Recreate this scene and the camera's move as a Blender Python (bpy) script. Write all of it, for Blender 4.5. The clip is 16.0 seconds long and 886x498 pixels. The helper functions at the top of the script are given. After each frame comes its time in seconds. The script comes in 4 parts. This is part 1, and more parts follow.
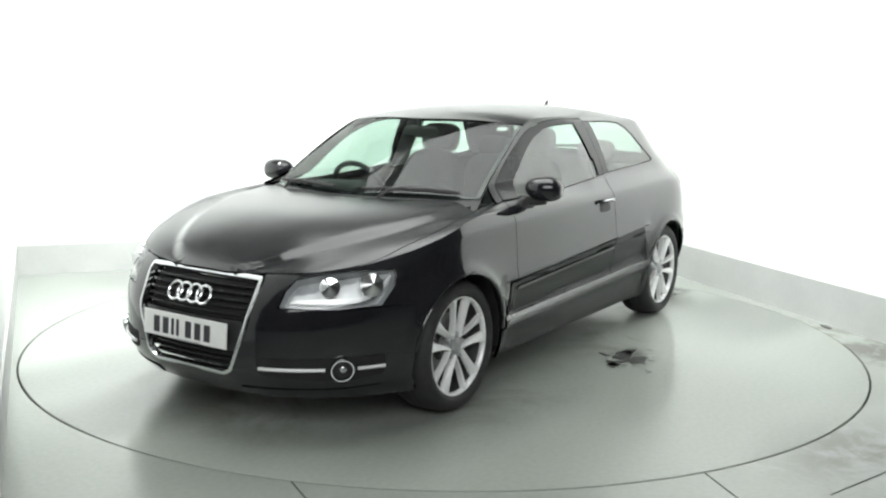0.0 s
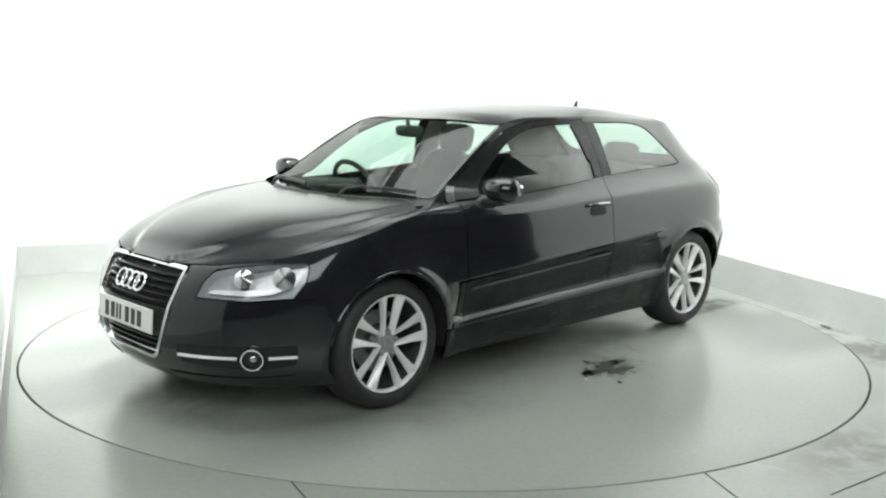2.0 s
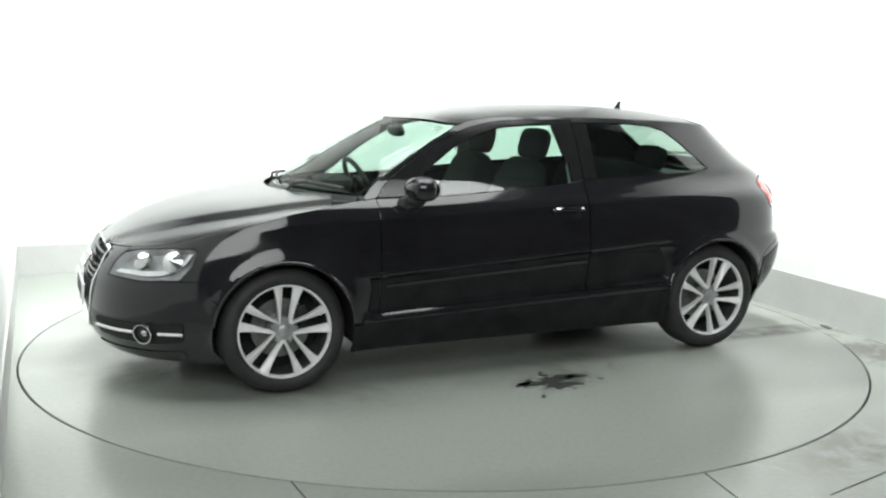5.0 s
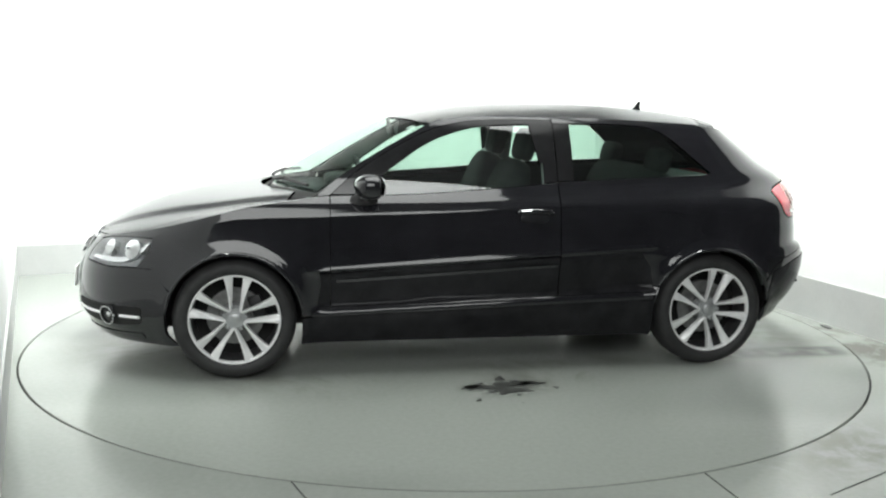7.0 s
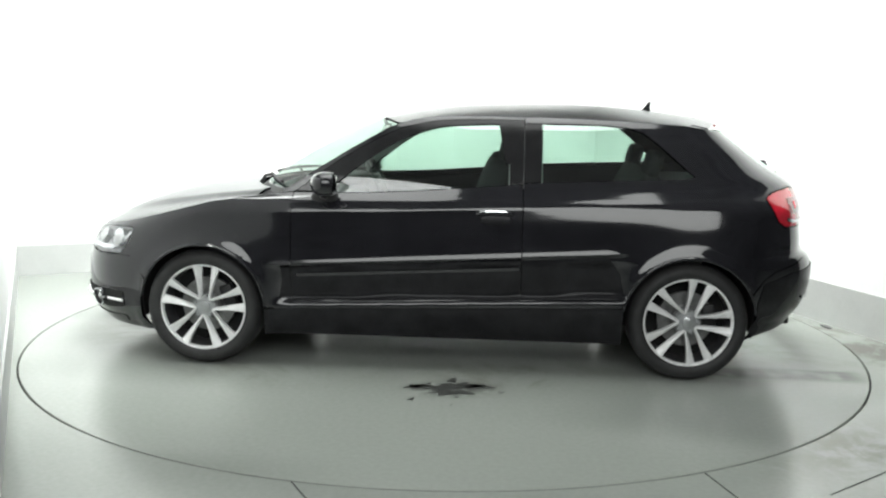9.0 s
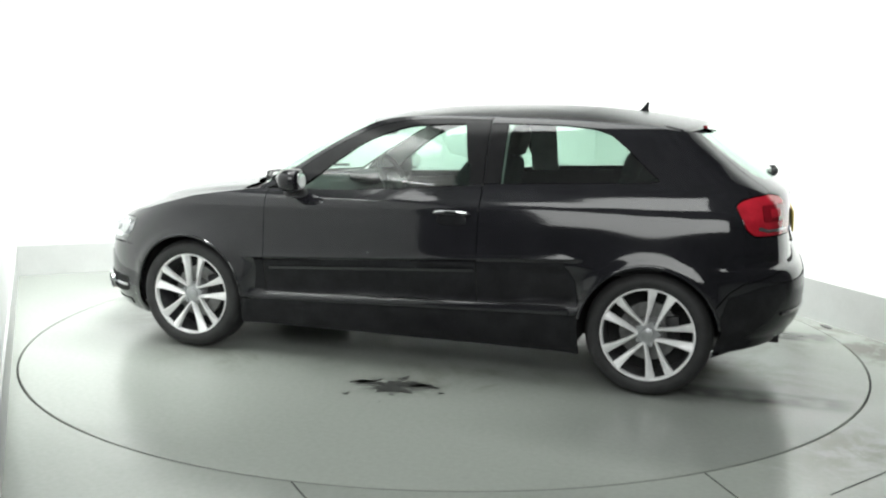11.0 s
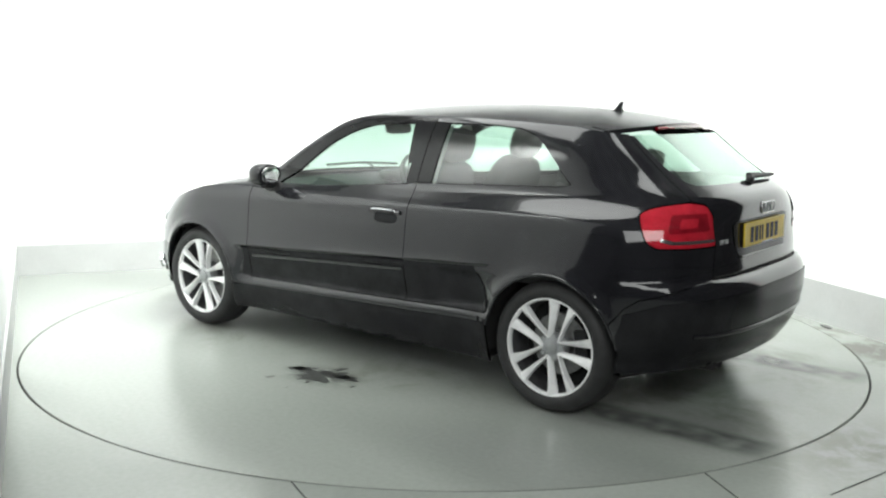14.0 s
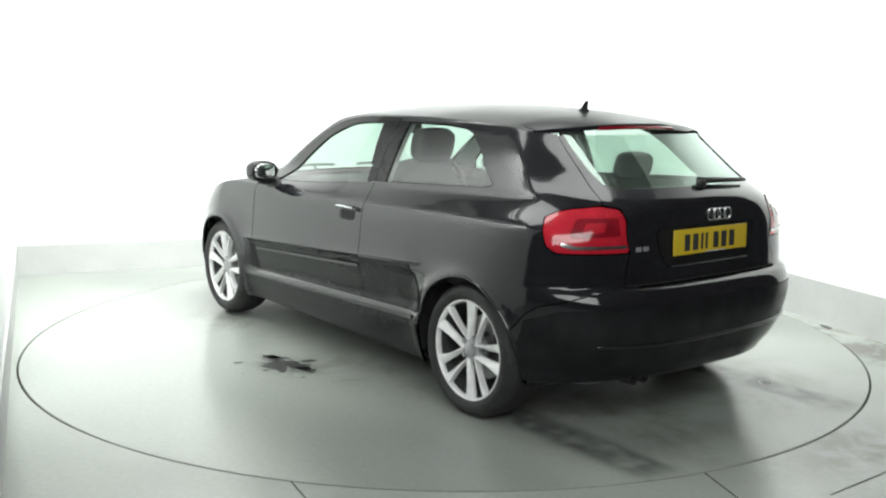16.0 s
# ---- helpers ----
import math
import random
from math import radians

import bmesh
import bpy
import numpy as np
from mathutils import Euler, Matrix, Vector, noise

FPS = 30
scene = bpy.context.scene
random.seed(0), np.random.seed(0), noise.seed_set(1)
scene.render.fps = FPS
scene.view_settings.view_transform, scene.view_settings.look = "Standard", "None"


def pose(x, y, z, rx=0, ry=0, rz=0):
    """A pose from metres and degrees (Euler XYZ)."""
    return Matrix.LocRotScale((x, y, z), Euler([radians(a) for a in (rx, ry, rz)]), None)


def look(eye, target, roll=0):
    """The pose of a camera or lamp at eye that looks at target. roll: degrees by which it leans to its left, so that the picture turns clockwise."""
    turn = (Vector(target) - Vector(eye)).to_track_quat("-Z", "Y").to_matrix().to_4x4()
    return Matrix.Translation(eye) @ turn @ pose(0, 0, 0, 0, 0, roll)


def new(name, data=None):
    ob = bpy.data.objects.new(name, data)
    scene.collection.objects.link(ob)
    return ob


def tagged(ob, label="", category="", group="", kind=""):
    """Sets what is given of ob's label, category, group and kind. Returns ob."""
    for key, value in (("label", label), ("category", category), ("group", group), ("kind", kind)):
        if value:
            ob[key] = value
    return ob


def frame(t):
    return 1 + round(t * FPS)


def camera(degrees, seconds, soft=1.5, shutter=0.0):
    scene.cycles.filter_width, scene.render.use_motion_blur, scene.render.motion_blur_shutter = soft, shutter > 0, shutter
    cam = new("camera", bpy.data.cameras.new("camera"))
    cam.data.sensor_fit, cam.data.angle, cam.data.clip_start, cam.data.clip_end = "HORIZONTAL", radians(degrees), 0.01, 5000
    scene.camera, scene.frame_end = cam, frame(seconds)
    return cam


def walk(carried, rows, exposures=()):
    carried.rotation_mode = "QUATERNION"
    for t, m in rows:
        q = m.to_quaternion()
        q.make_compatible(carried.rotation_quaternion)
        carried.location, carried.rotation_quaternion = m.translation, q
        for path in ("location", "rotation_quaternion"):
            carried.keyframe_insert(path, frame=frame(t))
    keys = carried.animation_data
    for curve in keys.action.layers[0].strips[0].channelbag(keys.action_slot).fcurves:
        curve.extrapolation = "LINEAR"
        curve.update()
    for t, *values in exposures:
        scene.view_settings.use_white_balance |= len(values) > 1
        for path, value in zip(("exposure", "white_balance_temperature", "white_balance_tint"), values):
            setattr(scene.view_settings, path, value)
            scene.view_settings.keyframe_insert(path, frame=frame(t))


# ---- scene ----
cam = camera(50.15, 16.0, soft=2.2)
EYE = (0.0, -5.8066, 1.4526)
AIM = (-0.0167, -0.0, 0.5243)
walk(cam, [(0.0, look(EYE, AIM, 1.03)), (16.0, look(EYE, AIM, 1.03))], exposures=[(0.0, 0.31), (16.0, 0.31)])

# ---- light ----
world = bpy.data.worlds.new("world")
scene.world = world
world.use_nodes = True
world.node_tree.nodes["Background"].inputs[0].default_value = (.9, .95, 1, 1)
world.node_tree.nodes["Background"].inputs[1].default_value = .02
LIGHTS = 1.0


def panel_lamp(name, place, target, sx, sy, watts, spread=180):
    data = bpy.data.lights.new(name, "AREA")
    data.shape, data.size, data.size_y, data.energy = "RECTANGLE", sx, sy, watts * LIGHTS
    data.color, data.spread = (.97, 1.0, .98), radians(spread)
    ob = new(name, data)
    ob.matrix_world = look(place, target)
    return ob


# ---- materials ----
def material(name, colour, rough=.5, metal=0.0, vary=0.0, scale=8.0, bump=0.0, bump_scale=60.0, coat=0.0, spec=.5, rough_vary=0.0):
    mat = bpy.data.materials.new(name)
    mat.use_nodes = True
    nt = mat.node_tree
    bsdf = nt.nodes["Principled BSDF"]
    for key, value in (("Base Color", (*colour, 1)), ("Roughness", rough), ("Metallic", metal), ("Coat Weight", coat), ("Coat Roughness", .03), ("Specular IOR Level", spec)):
        bsdf.inputs[key].default_value = value
    coord = nt.nodes.new("ShaderNodeTexCoord")

    def noise_node(size, detail=4):
        n = nt.nodes.new("ShaderNodeTexNoise")
        n.inputs["Scale"].default_value, n.inputs["Detail"].default_value = size, detail
        nt.links.new(coord.outputs["Object"], n.inputs["Vector"])
        return n
    if vary:
        a, b = noise_node(scale), noise_node(scale * 9)
        add = nt.nodes.new("ShaderNodeMath")
        add.operation = "MULTIPLY_ADD"
        nt.links.new(b.outputs["Fac"], add.inputs[0])
        add.inputs[1].default_value = .35
        nt.links.new(a.outputs["Fac"], add.inputs[2])
        ramp = nt.nodes.new("ShaderNodeValToRGB")
        ramp.color_ramp.elements[0].position, ramp.color_ramp.elements[1].position = .45, .95
        ramp.color_ramp.elements[0].color = (*[c * (1 - vary) for c in colour], 1)
        ramp.color_ramp.elements[1].color = (*[min(1, c * (1 + vary)) for c in colour], 1)
        nt.links.new(add.outputs[0], ramp.inputs[0])
        nt.links.new(ramp.outputs[0], bsdf.inputs["Base Color"])
    if rough_vary:
        n = noise_node(scale * 1.7)
        m = nt.nodes.new("ShaderNodeMapRange")
        m.inputs["To Min"].default_value, m.inputs["To Max"].default_value = max(0, rough - rough_vary), rough + rough_vary
        nt.links.new(n.outputs["Fac"], m.inputs["Value"])
        nt.links.new(m.outputs[0], bsdf.inputs["Roughness"])
    if bump:
        n = noise_node(bump_scale, 3)
        bp = nt.nodes.new("ShaderNodeBump")
        bp.inputs["Strength"].default_value, bp.inputs["Distance"].default_value = bump, .004
        nt.links.new(n.outputs["Fac"], bp.inputs["Height"])
        nt.links.new(bp.outputs[0], bsdf.inputs["Normal"])
    return mat


def glass_material(name, tint, rough=.02, base=.06, sheen=(1, 1, 1), graze=.75):
    mat = bpy.data.materials.new(name)
    mat.use_nodes = True
    nt = mat.node_tree
    nt.nodes.remove(nt.nodes["Principled BSDF"])
    clear, gloss, mix, weight, power, scale = (nt.nodes.new("ShaderNode" + k) for k in ("BsdfTransparent", "BsdfGlossy", "MixShader", "LayerWeight", "Math", "Math"))
    clear.inputs[0].default_value = (*tint, 1)
    gloss.inputs["Roughness"].default_value = rough
    gloss.inputs["Color"].default_value = (*sheen, 1)
    weight.inputs["Blend"].default_value = .5
    power.operation, power.inputs[1].default_value = "POWER", 4.2
    scale.operation, scale.inputs[1].default_value, scale.inputs[2].default_value = "MULTIPLY_ADD", graze, base
    nt.links.new(weight.outputs["Facing"], power.inputs[0])
    nt.links.new(power.outputs[0], scale.inputs[0])
    nt.links.new(scale.outputs[0], mix.inputs[0])
    nt.links.new(clear.outputs[0], mix.inputs[1])
    nt.links.new(gloss.outputs[0], mix.inputs[2])
    nt.links.new(mix.outputs[0], nt.nodes["Material Output"].inputs[0])
    return mat


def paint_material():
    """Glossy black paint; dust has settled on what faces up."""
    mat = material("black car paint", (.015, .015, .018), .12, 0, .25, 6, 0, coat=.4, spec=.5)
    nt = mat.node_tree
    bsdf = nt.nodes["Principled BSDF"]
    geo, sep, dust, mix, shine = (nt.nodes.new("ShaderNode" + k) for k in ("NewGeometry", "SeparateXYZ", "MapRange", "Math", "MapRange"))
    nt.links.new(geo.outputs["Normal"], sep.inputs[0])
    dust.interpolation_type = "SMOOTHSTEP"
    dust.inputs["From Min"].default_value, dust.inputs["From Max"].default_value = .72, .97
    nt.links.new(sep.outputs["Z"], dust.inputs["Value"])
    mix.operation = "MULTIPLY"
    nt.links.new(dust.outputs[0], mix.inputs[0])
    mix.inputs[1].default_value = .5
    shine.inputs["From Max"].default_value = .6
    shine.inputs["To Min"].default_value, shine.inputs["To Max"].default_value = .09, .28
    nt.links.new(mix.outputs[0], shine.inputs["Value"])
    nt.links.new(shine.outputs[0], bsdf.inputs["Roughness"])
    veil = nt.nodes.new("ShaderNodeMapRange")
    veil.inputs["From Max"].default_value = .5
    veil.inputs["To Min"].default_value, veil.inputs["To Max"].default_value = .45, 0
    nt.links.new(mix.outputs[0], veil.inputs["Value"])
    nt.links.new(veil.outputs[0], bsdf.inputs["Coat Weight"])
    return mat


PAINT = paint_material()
TRIM = material("gloss black trim", (.017, .017, .018), .16, 0, .2, 10, spec=.25)
# duller than PAINT: puts shade into the low panels and handle cup
SHADE_BLACK = material("dull black standing in for shade", (.016, .016, .018), .22, 0, .3, 8, 0, spec=.16)
PLASTIC = material("black plastic", (.018, .018, .019), .5, 0, .3, 30, .15, 300)
UNDER = material("dark underbody", (.010, .010, .010), .8, 0, .3, 20)
RUBBER = material("tyre rubber", (.024, .024, .025), .62, 0, .3, 14, .2, 220)
ALLOY = material("silver alloy", (.92, .92, .93), .30, .15, .10, 18, 0, rough_vary=.06)
ALLOY_DARK = material("grey centre cap", (.46, .47, .48), .35, .6, .15, 25)
CHROME = material("chrome", (.80, .81, .82), .12, 1.0, .05, 20)
BARREL = material("dark grey rim barrel", (.085, .085, .088), .45, .4, .3, 25)
STEEL = material("brake steel", (.28, .28, .28), .4, .9, .25, 30)
FABRIC = material("dark grey seat cloth", (.028, .029, .031), .9, 0, .35, 40, .5, 400)
DASH = material("dark dashboard plastic", (.022, .023, .024), .62, 0, .25, 25, .25, 350)
LINING = material("grey headlining", (.36, .37, .36), .95, 0, .12, 12, .2, 300)
RED = material("red lamp lens", (.52, .018, .035), .12, 0, .25, 14, 0, coat=1.0)
RED_DEEP = material("deep red lamp lens", (.27, .008, .018), .15, 0, .25, 14, 0, coat=1.0)
SILVER_LAMP = material("lamp reflector", (.66, .67, .68), .16, .95, .15, 30)
LAMP_GREY = material("lamp housing grey", (.55, .56, .57), .35, .3, .25, 20)
PLATE_WHITE = material("white number plate", (.78, .78, .77), .35, 0, .05, 20)
PLATE_YELLOW = material("yellow number plate", (.72, .52, .03), .35, 0, .06, 20)
INK = material("black plate characters", (.03, .03, .035), .5, 0, .2, 40)
MIRROR = material("mirror glass", (.85, .86, .86), .03, 1.0, .02, 5)
GLASS = glass_material("green tinted glass", (.60, .74, .67), base=.11)
GLASS_SCREEN = glass_material("green tinted windscreen glass", (.62, .72, .67), base=.045, graze=.18)
# rear glass: a pale green sheen is added to its reflection to brighten it
GLASS_REAR = glass_material("green tinted rear glass with added sheen", (.60, .75, .67), base=.22, sheen=(.80, .96, .87))
LENS = glass_material("clear lamp cover", (.93, .94, .95))
WALL = material("white studio wall", (.86, .87, .86), .75, 0, .03, 1.2, .1, 90)
SKIRT = material("pale grey skirting", (.50, .51, .50), .55, 0, .06, 4, .1, 60)
CEIL = material("grey ceiling paint", (.30, .30, .30), .9, 0, .05, 2)
CURTAIN = material("dark backdrop", (.27, .27, .275), .95, 0, .3, 2)
PIT = material("dark joint", (.03, .032, .03), .8, 0, .3, 12)
OIL = material("dark oil stain", (.06, .063, .06), .33, 0, .35, 22)


def floor_material(name, smear):
    """Worn grey epoxy with a soft gloss: broad faint clouds and long smears."""
    mat = material(name, (.325, .347, .32), .21, 0, .05, 40, spec=.5)
    nt = mat.node_tree
    bsdf = nt.nodes["Principled BSDF"]
    grain = bsdf.inputs["Base Color"].links[0].from_socket
    coord, sep = nt.nodes.new("ShaderNodeTexCoord"), nt.nodes.new("ShaderNodeSeparateXYZ")
    nt.links.new(coord.outputs["Object"], sep.inputs[0])

    def math_node(op, a, b=0.0, c=0.0):
        n = nt.nodes.new("ShaderNodeMath")
        n.operation = op
        for k, v in enumerate((a, b, c)):
            if isinstance(v, (int, float)):
                n.inputs[k].default_value = v
            else:
                nt.links.new(v, n.inputs[k])
        return n.outputs[0]

    def swell(ax, ay, phase, bend):
        """A slow bent wave over the floor."""
        warp = math_node("MULTIPLY", math_node("SINE", math_node("MULTIPLY_ADD", sep.outputs["Y"], bend, phase)), .8)
        along = math_node("MULTIPLY_ADD", sep.outputs["X"], ax, warp)
        return math_node("SINE", math_node("ADD", math_node("MULTIPLY_ADD", sep.outputs["Y"], ay, phase), along))
    total = math_node("ADD", math_node("ADD", swell(.9, 1.7, .4, 1.3), swell(1.3, -3.1, 2.2, .9)), math_node("ADD", swell(.5, 5.3, 1.1, 1.9), swell(2.1, .8, 4.0, 2.3)))
    fac = nt.nodes.new("ShaderNodeMapRange")
    fac.interpolation_type = "SMOOTHSTEP"
    fac.inputs["From Min"].default_value, fac.inputs["From Max"].default_value = -.2, 3.0
    fac.inputs["To Max"].default_value = smear
    nt.links.new(total, fac.inputs["Value"])
    mul = nt.nodes.new("ShaderNodeMix")
    mul.data_type, mul.blend_type = "RGBA", "MULTIPLY"
    nt.links.new(fac.outputs[0], mul.inputs[0])
    nt.links.new(grain, mul.inputs[6])
    mul.inputs[7].default_value = (.45, .45, .46, 1)
    nt.links.new(mul.outputs[2], bsdf.inputs["Base Color"])
    return mat


def tyre_marks(mat):
    """Two dirty tracks left by the tyres on the disc."""
    nt = mat.node_tree
    bsdf = nt.nodes["Principled BSDF"]
    base = bsdf.inputs["Base Color"].links[0].from_socket
    coord, sep, noise_tex = (nt.nodes.new("ShaderNode" + k) for k in ("TexCoord", "SeparateXYZ", "TexNoise"))
    nt.links.new(coord.outputs["Object"], sep.inputs[0])
    noise_tex.inputs["Scale"].default_value, noise_tex.inputs["Detail"].default_value = 4, 2
    nt.links.new(coord.outputs["Object"], noise_tex.inputs["Vector"])

    def chain(op, a, b):
        n = nt.nodes.new("ShaderNodeMath")
        n.operation = op
        for k, v in enumerate((a, b)):
            if isinstance(v, (int, float)):
                n.inputs[k].default_value = v
            else:
                nt.links.new(v, n.inputs[k])
        return n.outputs[0]

    def fade(value, a, b):
        n = nt.nodes.new("ShaderNodeMapRange")
        n.interpolation_type = "SMOOTHSTEP"
        n.inputs["From Min"].default_value, n.inputs["From Max"].default_value = a, b
        nt.links.new(value, n.inputs["Value"])
        return n.outputs[0]
    wobble = chain("MULTIPLY", chain("SUBTRACT", noise_tex.outputs["Fac"], .5), .12)
    off = chain("ADD", chain("ABSOLUTE", chain("SUBTRACT", chain("ABSOLUTE", sep.outputs["Y"], 0), .70), 0), wobble)
    mask = chain("MULTIPLY", fade(off, .15, .06), chain("MULTIPLY", fade(sep.outputs["X"], -1.1, -1.5), fade(sep.outputs["X"], -2.38, -2.2)))
    mask = chain("MULTIPLY", mask, fade(noise_tex.outputs["Fac"], .25, .6))
    mul = nt.nodes.new("ShaderNodeMix")
    mul.data_type, mul.blend_type = "RGBA", "MULTIPLY"
    nt.links.new(chain("MULTIPLY", mask, .85), mul.inputs[0])
    nt.links.new(base, mul.inputs[6])
    mul.inputs[7].default_value = (.25, .25, .26, 1)
    nt.links.new(mul.outputs[2], bsdf.inputs["Base Color"])


def dirt_and_shade(mat, spots, colour, amount, low=.42, high=.66, grain=1.6):
    """Uneven grime and painted-in shade round the spots (x, y, half length, half width, degrees), with feathered edges.
    """
    nt = mat.node_tree
    bsdf = nt.nodes["Principled BSDF"]
    base = bsdf.inputs["Base Color"].links[0].from_socket
    coord = nt.nodes.new("ShaderNodeTexCoord")
    total = None
    for x, y, half_l, half_b, turn in spots:
        place, ball = nt.nodes.new("ShaderNodeMapping"), nt.nodes.new("ShaderNodeTexGradient")
        place.vector_type, ball.gradient_type = "TEXTURE", "QUADRATIC_SPHERE"
        place.inputs["Location"].default_value, place.inputs["Rotation"].default_value = (x, y, 0), (0, 0, radians(turn))
        place.inputs["Scale"].default_value = (half_l, half_b, 1)
        nt.links.new(coord.outputs["Object"], place.inputs["Vector"])
        nt.links.new(place.outputs[0], ball.inputs["Vector"])
        if total is None:
            total = ball.outputs["Fac"]
        else:
            most = nt.nodes.new("ShaderNodeMath")
            most.operation = "MAXIMUM"
            nt.links.new(total, most.inputs[0])
            nt.links.new(ball.outputs["Fac"], most.inputs[1])
            total = most.outputs[0]
    cloud, edge_of, spread, many, mul = (nt.nodes.new("ShaderNode" + k) for k in ("TexNoise", "MapRange", "Math", "Math", "Mix"))
    cloud.inputs["Scale"].default_value, cloud.inputs["Detail"].default_value, cloud.inputs["Roughness"].default_value = grain, 6, .62
    cloud.inputs["Distortion"].default_value = .8
    nt.links.new(coord.outputs["Object"], cloud.inputs["Vector"])
    edge_of.interpolation_type = "SMOOTHSTEP"
    edge_of.inputs["From Min"].default_value, edge_of.inputs["From Max"].default_value = low, high
    nt.links.new(cloud.outputs["Fac"], edge_of.inputs["Value"])
    spread.operation, spread.inputs[1].default_value, spread.use_clamp = "MULTIPLY", 1.8, True
    nt.links.new(total, spread.inputs[0])
    many.operation = "MULTIPLY"
    nt.links.new(spread.outputs[0], many.inputs[0])
    nt.links.new(edge_of.outputs[0], many.inputs[1])
    gain = nt.nodes.new("ShaderNodeMath")
    gain.operation, gain.inputs[1].default_value = "MULTIPLY", amount
    nt.links.new(many.outputs[0], gain.inputs[0])
    mul.data_type, mul.blend_type = "RGBA", "MULTIPLY"
    nt.links.new(gain.outputs[0], mul.inputs[0])
    nt.links.new(base, mul.inputs[6])
    mul.inputs[7].default_value = (*colour, 1)
    nt.links.new(mul.outputs[2], bsdf.inputs["Base Color"])


FLOOR = floor_material("grey epoxy floor", .25)
DISC = floor_material("worn turntable surface", .5)
tyre_marks(DISC)
# grime; the spot along the front flank also paints in the car's shadow
dirt_and_shade(DISC, [(-1.75, .30, 1.0, .8, 0), (-1.85, -.60, .7, 1.0, 0), (.85, .95, .9, .45, 0), (1.7, .1, .8, .9, 0), (-.5, .9, .9, .5, 0)], (.56, .53, .49), .8)
dirt_and_shade(DISC, [(-.12, 1.19, .34, .20, 10)], (.30, .30, .30), .9, .40, .55, 7)
dirt_and_shade(FLOOR, [(1.75, -1.95, .75, .40, 40), (2.55, -.15, .5, 1.3, 20)], (.52, .48, .44), .8, .44, .6, 2.6)


# ---- mesh helpers ----
def finish(name, verts, faces, mat, parent=None, label="", normals=None, flat=False):
    me = bpy.data.meshes.new(name)
    me.from_pydata([tuple(map(float, v)) for v in verts], [], [tuple(map(int, f)) for f in faces])
    me.materials.append(mat)
    if not flat:
        me.polygons.foreach_set("use_smooth", [True] * len(me.polygons))
    if normals is not None:
        me.normals_split_custom_set_from_vertices([tuple(map(float, n)) for n in normals])
    me.update()
    ob = new(name, me)
    if parent:
        ob.parent = parent
    if label:
        tagged(ob, label)
    return ob


def part(name, bm, mat, parent=None, label="", smooth_angle=40):
    bmesh.ops.recalc_face_normals(bm, faces=bm.faces)
    me = bpy.data.meshes.new(name)
    for e in bm.edges:
        e.smooth = not (len(e.link_faces) == 2 and e.calc_face_angle(0) > radians(smooth_angle))
    for f in bm.faces:
        f.smooth = True
    bm.to_mesh(me)
    bm.free()
    me.materials.append(mat)
    ob = new(name, me)
    if parent:
        ob.parent = parent
    if label:
        tagged(ob, label)
    return ob


def box(bm, m, sx, sy, sz, bevel=0.0, seg=2):
    made = bmesh.ops.create_cube(bm, size=1, matrix=m @ Matrix.Diagonal((sx, sy, sz, 1)))
    if bevel:
        edges = list({e for v in made["verts"] for e in v.link_edges})
        bmesh.ops.bevel(bm, geom=edges, offset=bevel, segments=seg, affect="EDGES", profile=.5)
    return bm


def blob(bm, m, sx, sy, sz, seg=24, power=.55):
    """A rounded cushion: a ball pushed towards a box."""
    made = bmesh.ops.create_uvsphere(bm, u_segments=seg, v_segments=seg // 2, radius=1)
    for v in made["verts"]:
        v.co = m @ Vector([math.copysign(abs(c) ** power, c) * s / 2 for c, s in zip(v.co, (sx, sy, sz))])
    return bm


def spin(bm, profile, m, seg=48):
    """A solid of revolution about the y axis from (radius, y) pairs; the profile is closed."""
    rings = []
    for i in range(seg):
        a = 2 * math.pi * i / seg
        rings.append([bm.verts.new(m @ Vector((r * math.cos(a), y, r * math.sin(a)))) for r, y in profile])
    k = len(profile)
    for i in range(seg):
        for j in range(k):
            a, b = rings[i], rings[(i + 1) % seg]
            bm.faces.new((a[j], a[(j + 1) % k], b[(j + 1) % k], b[j]))
    return bm


def tube(bm, points, radius, seg=8, closed=False, squash=None):
    """A round bar along points."""
    pts = [Vector(p) for p in points]
    n = len(pts)
    rings, up = [], Vector((.13, .27, .95))
    for i, p in enumerate(pts):
        d = (pts[(i + 1) % n] - pts[i - 1]) if closed or 0 < i < n - 1 else (pts[min(i + 1, n - 1)] - pts[max(i - 1, 0)])
        d.normalize()
        a = d.cross(up).normalized()
        b = a.cross(d)
        r = radius[i] if isinstance(radius, (list, tuple)) else radius
        rings.append([bm.verts.new(p + r * (math.cos(2 * math.pi * k / seg) * a + math.sin(2 * math.pi * k / seg) * b * (squash or 1))) for k in range(seg)])
    for i in range(n if closed else n - 1):
        for k in range(seg):
            bm.faces.new((rings[i][k], rings[i][(k + 1) % seg], rings[(i + 1) % n][(k + 1) % seg], rings[(i + 1) % n][k]))
    if not closed:
        bm.faces.new(rings[0])
        bm.faces.new(rings[-1])
    return bm


def prism(bm, outline, z0, z1, m=Matrix()):
    low = [bm.verts.new(m @ Vector((x, y, z0))) for x, y in outline]
    top = [bm.verts.new(m @ Vector((x, y, z1))) for x, y in outline]
    bm.faces.new(low)
    bm.faces.new(top)
    for i in range(len(outline)):
        j = (i + 1) % len(outline)
        bm.faces.new((low[i], low[j], top[j], top[i]))
    return bm


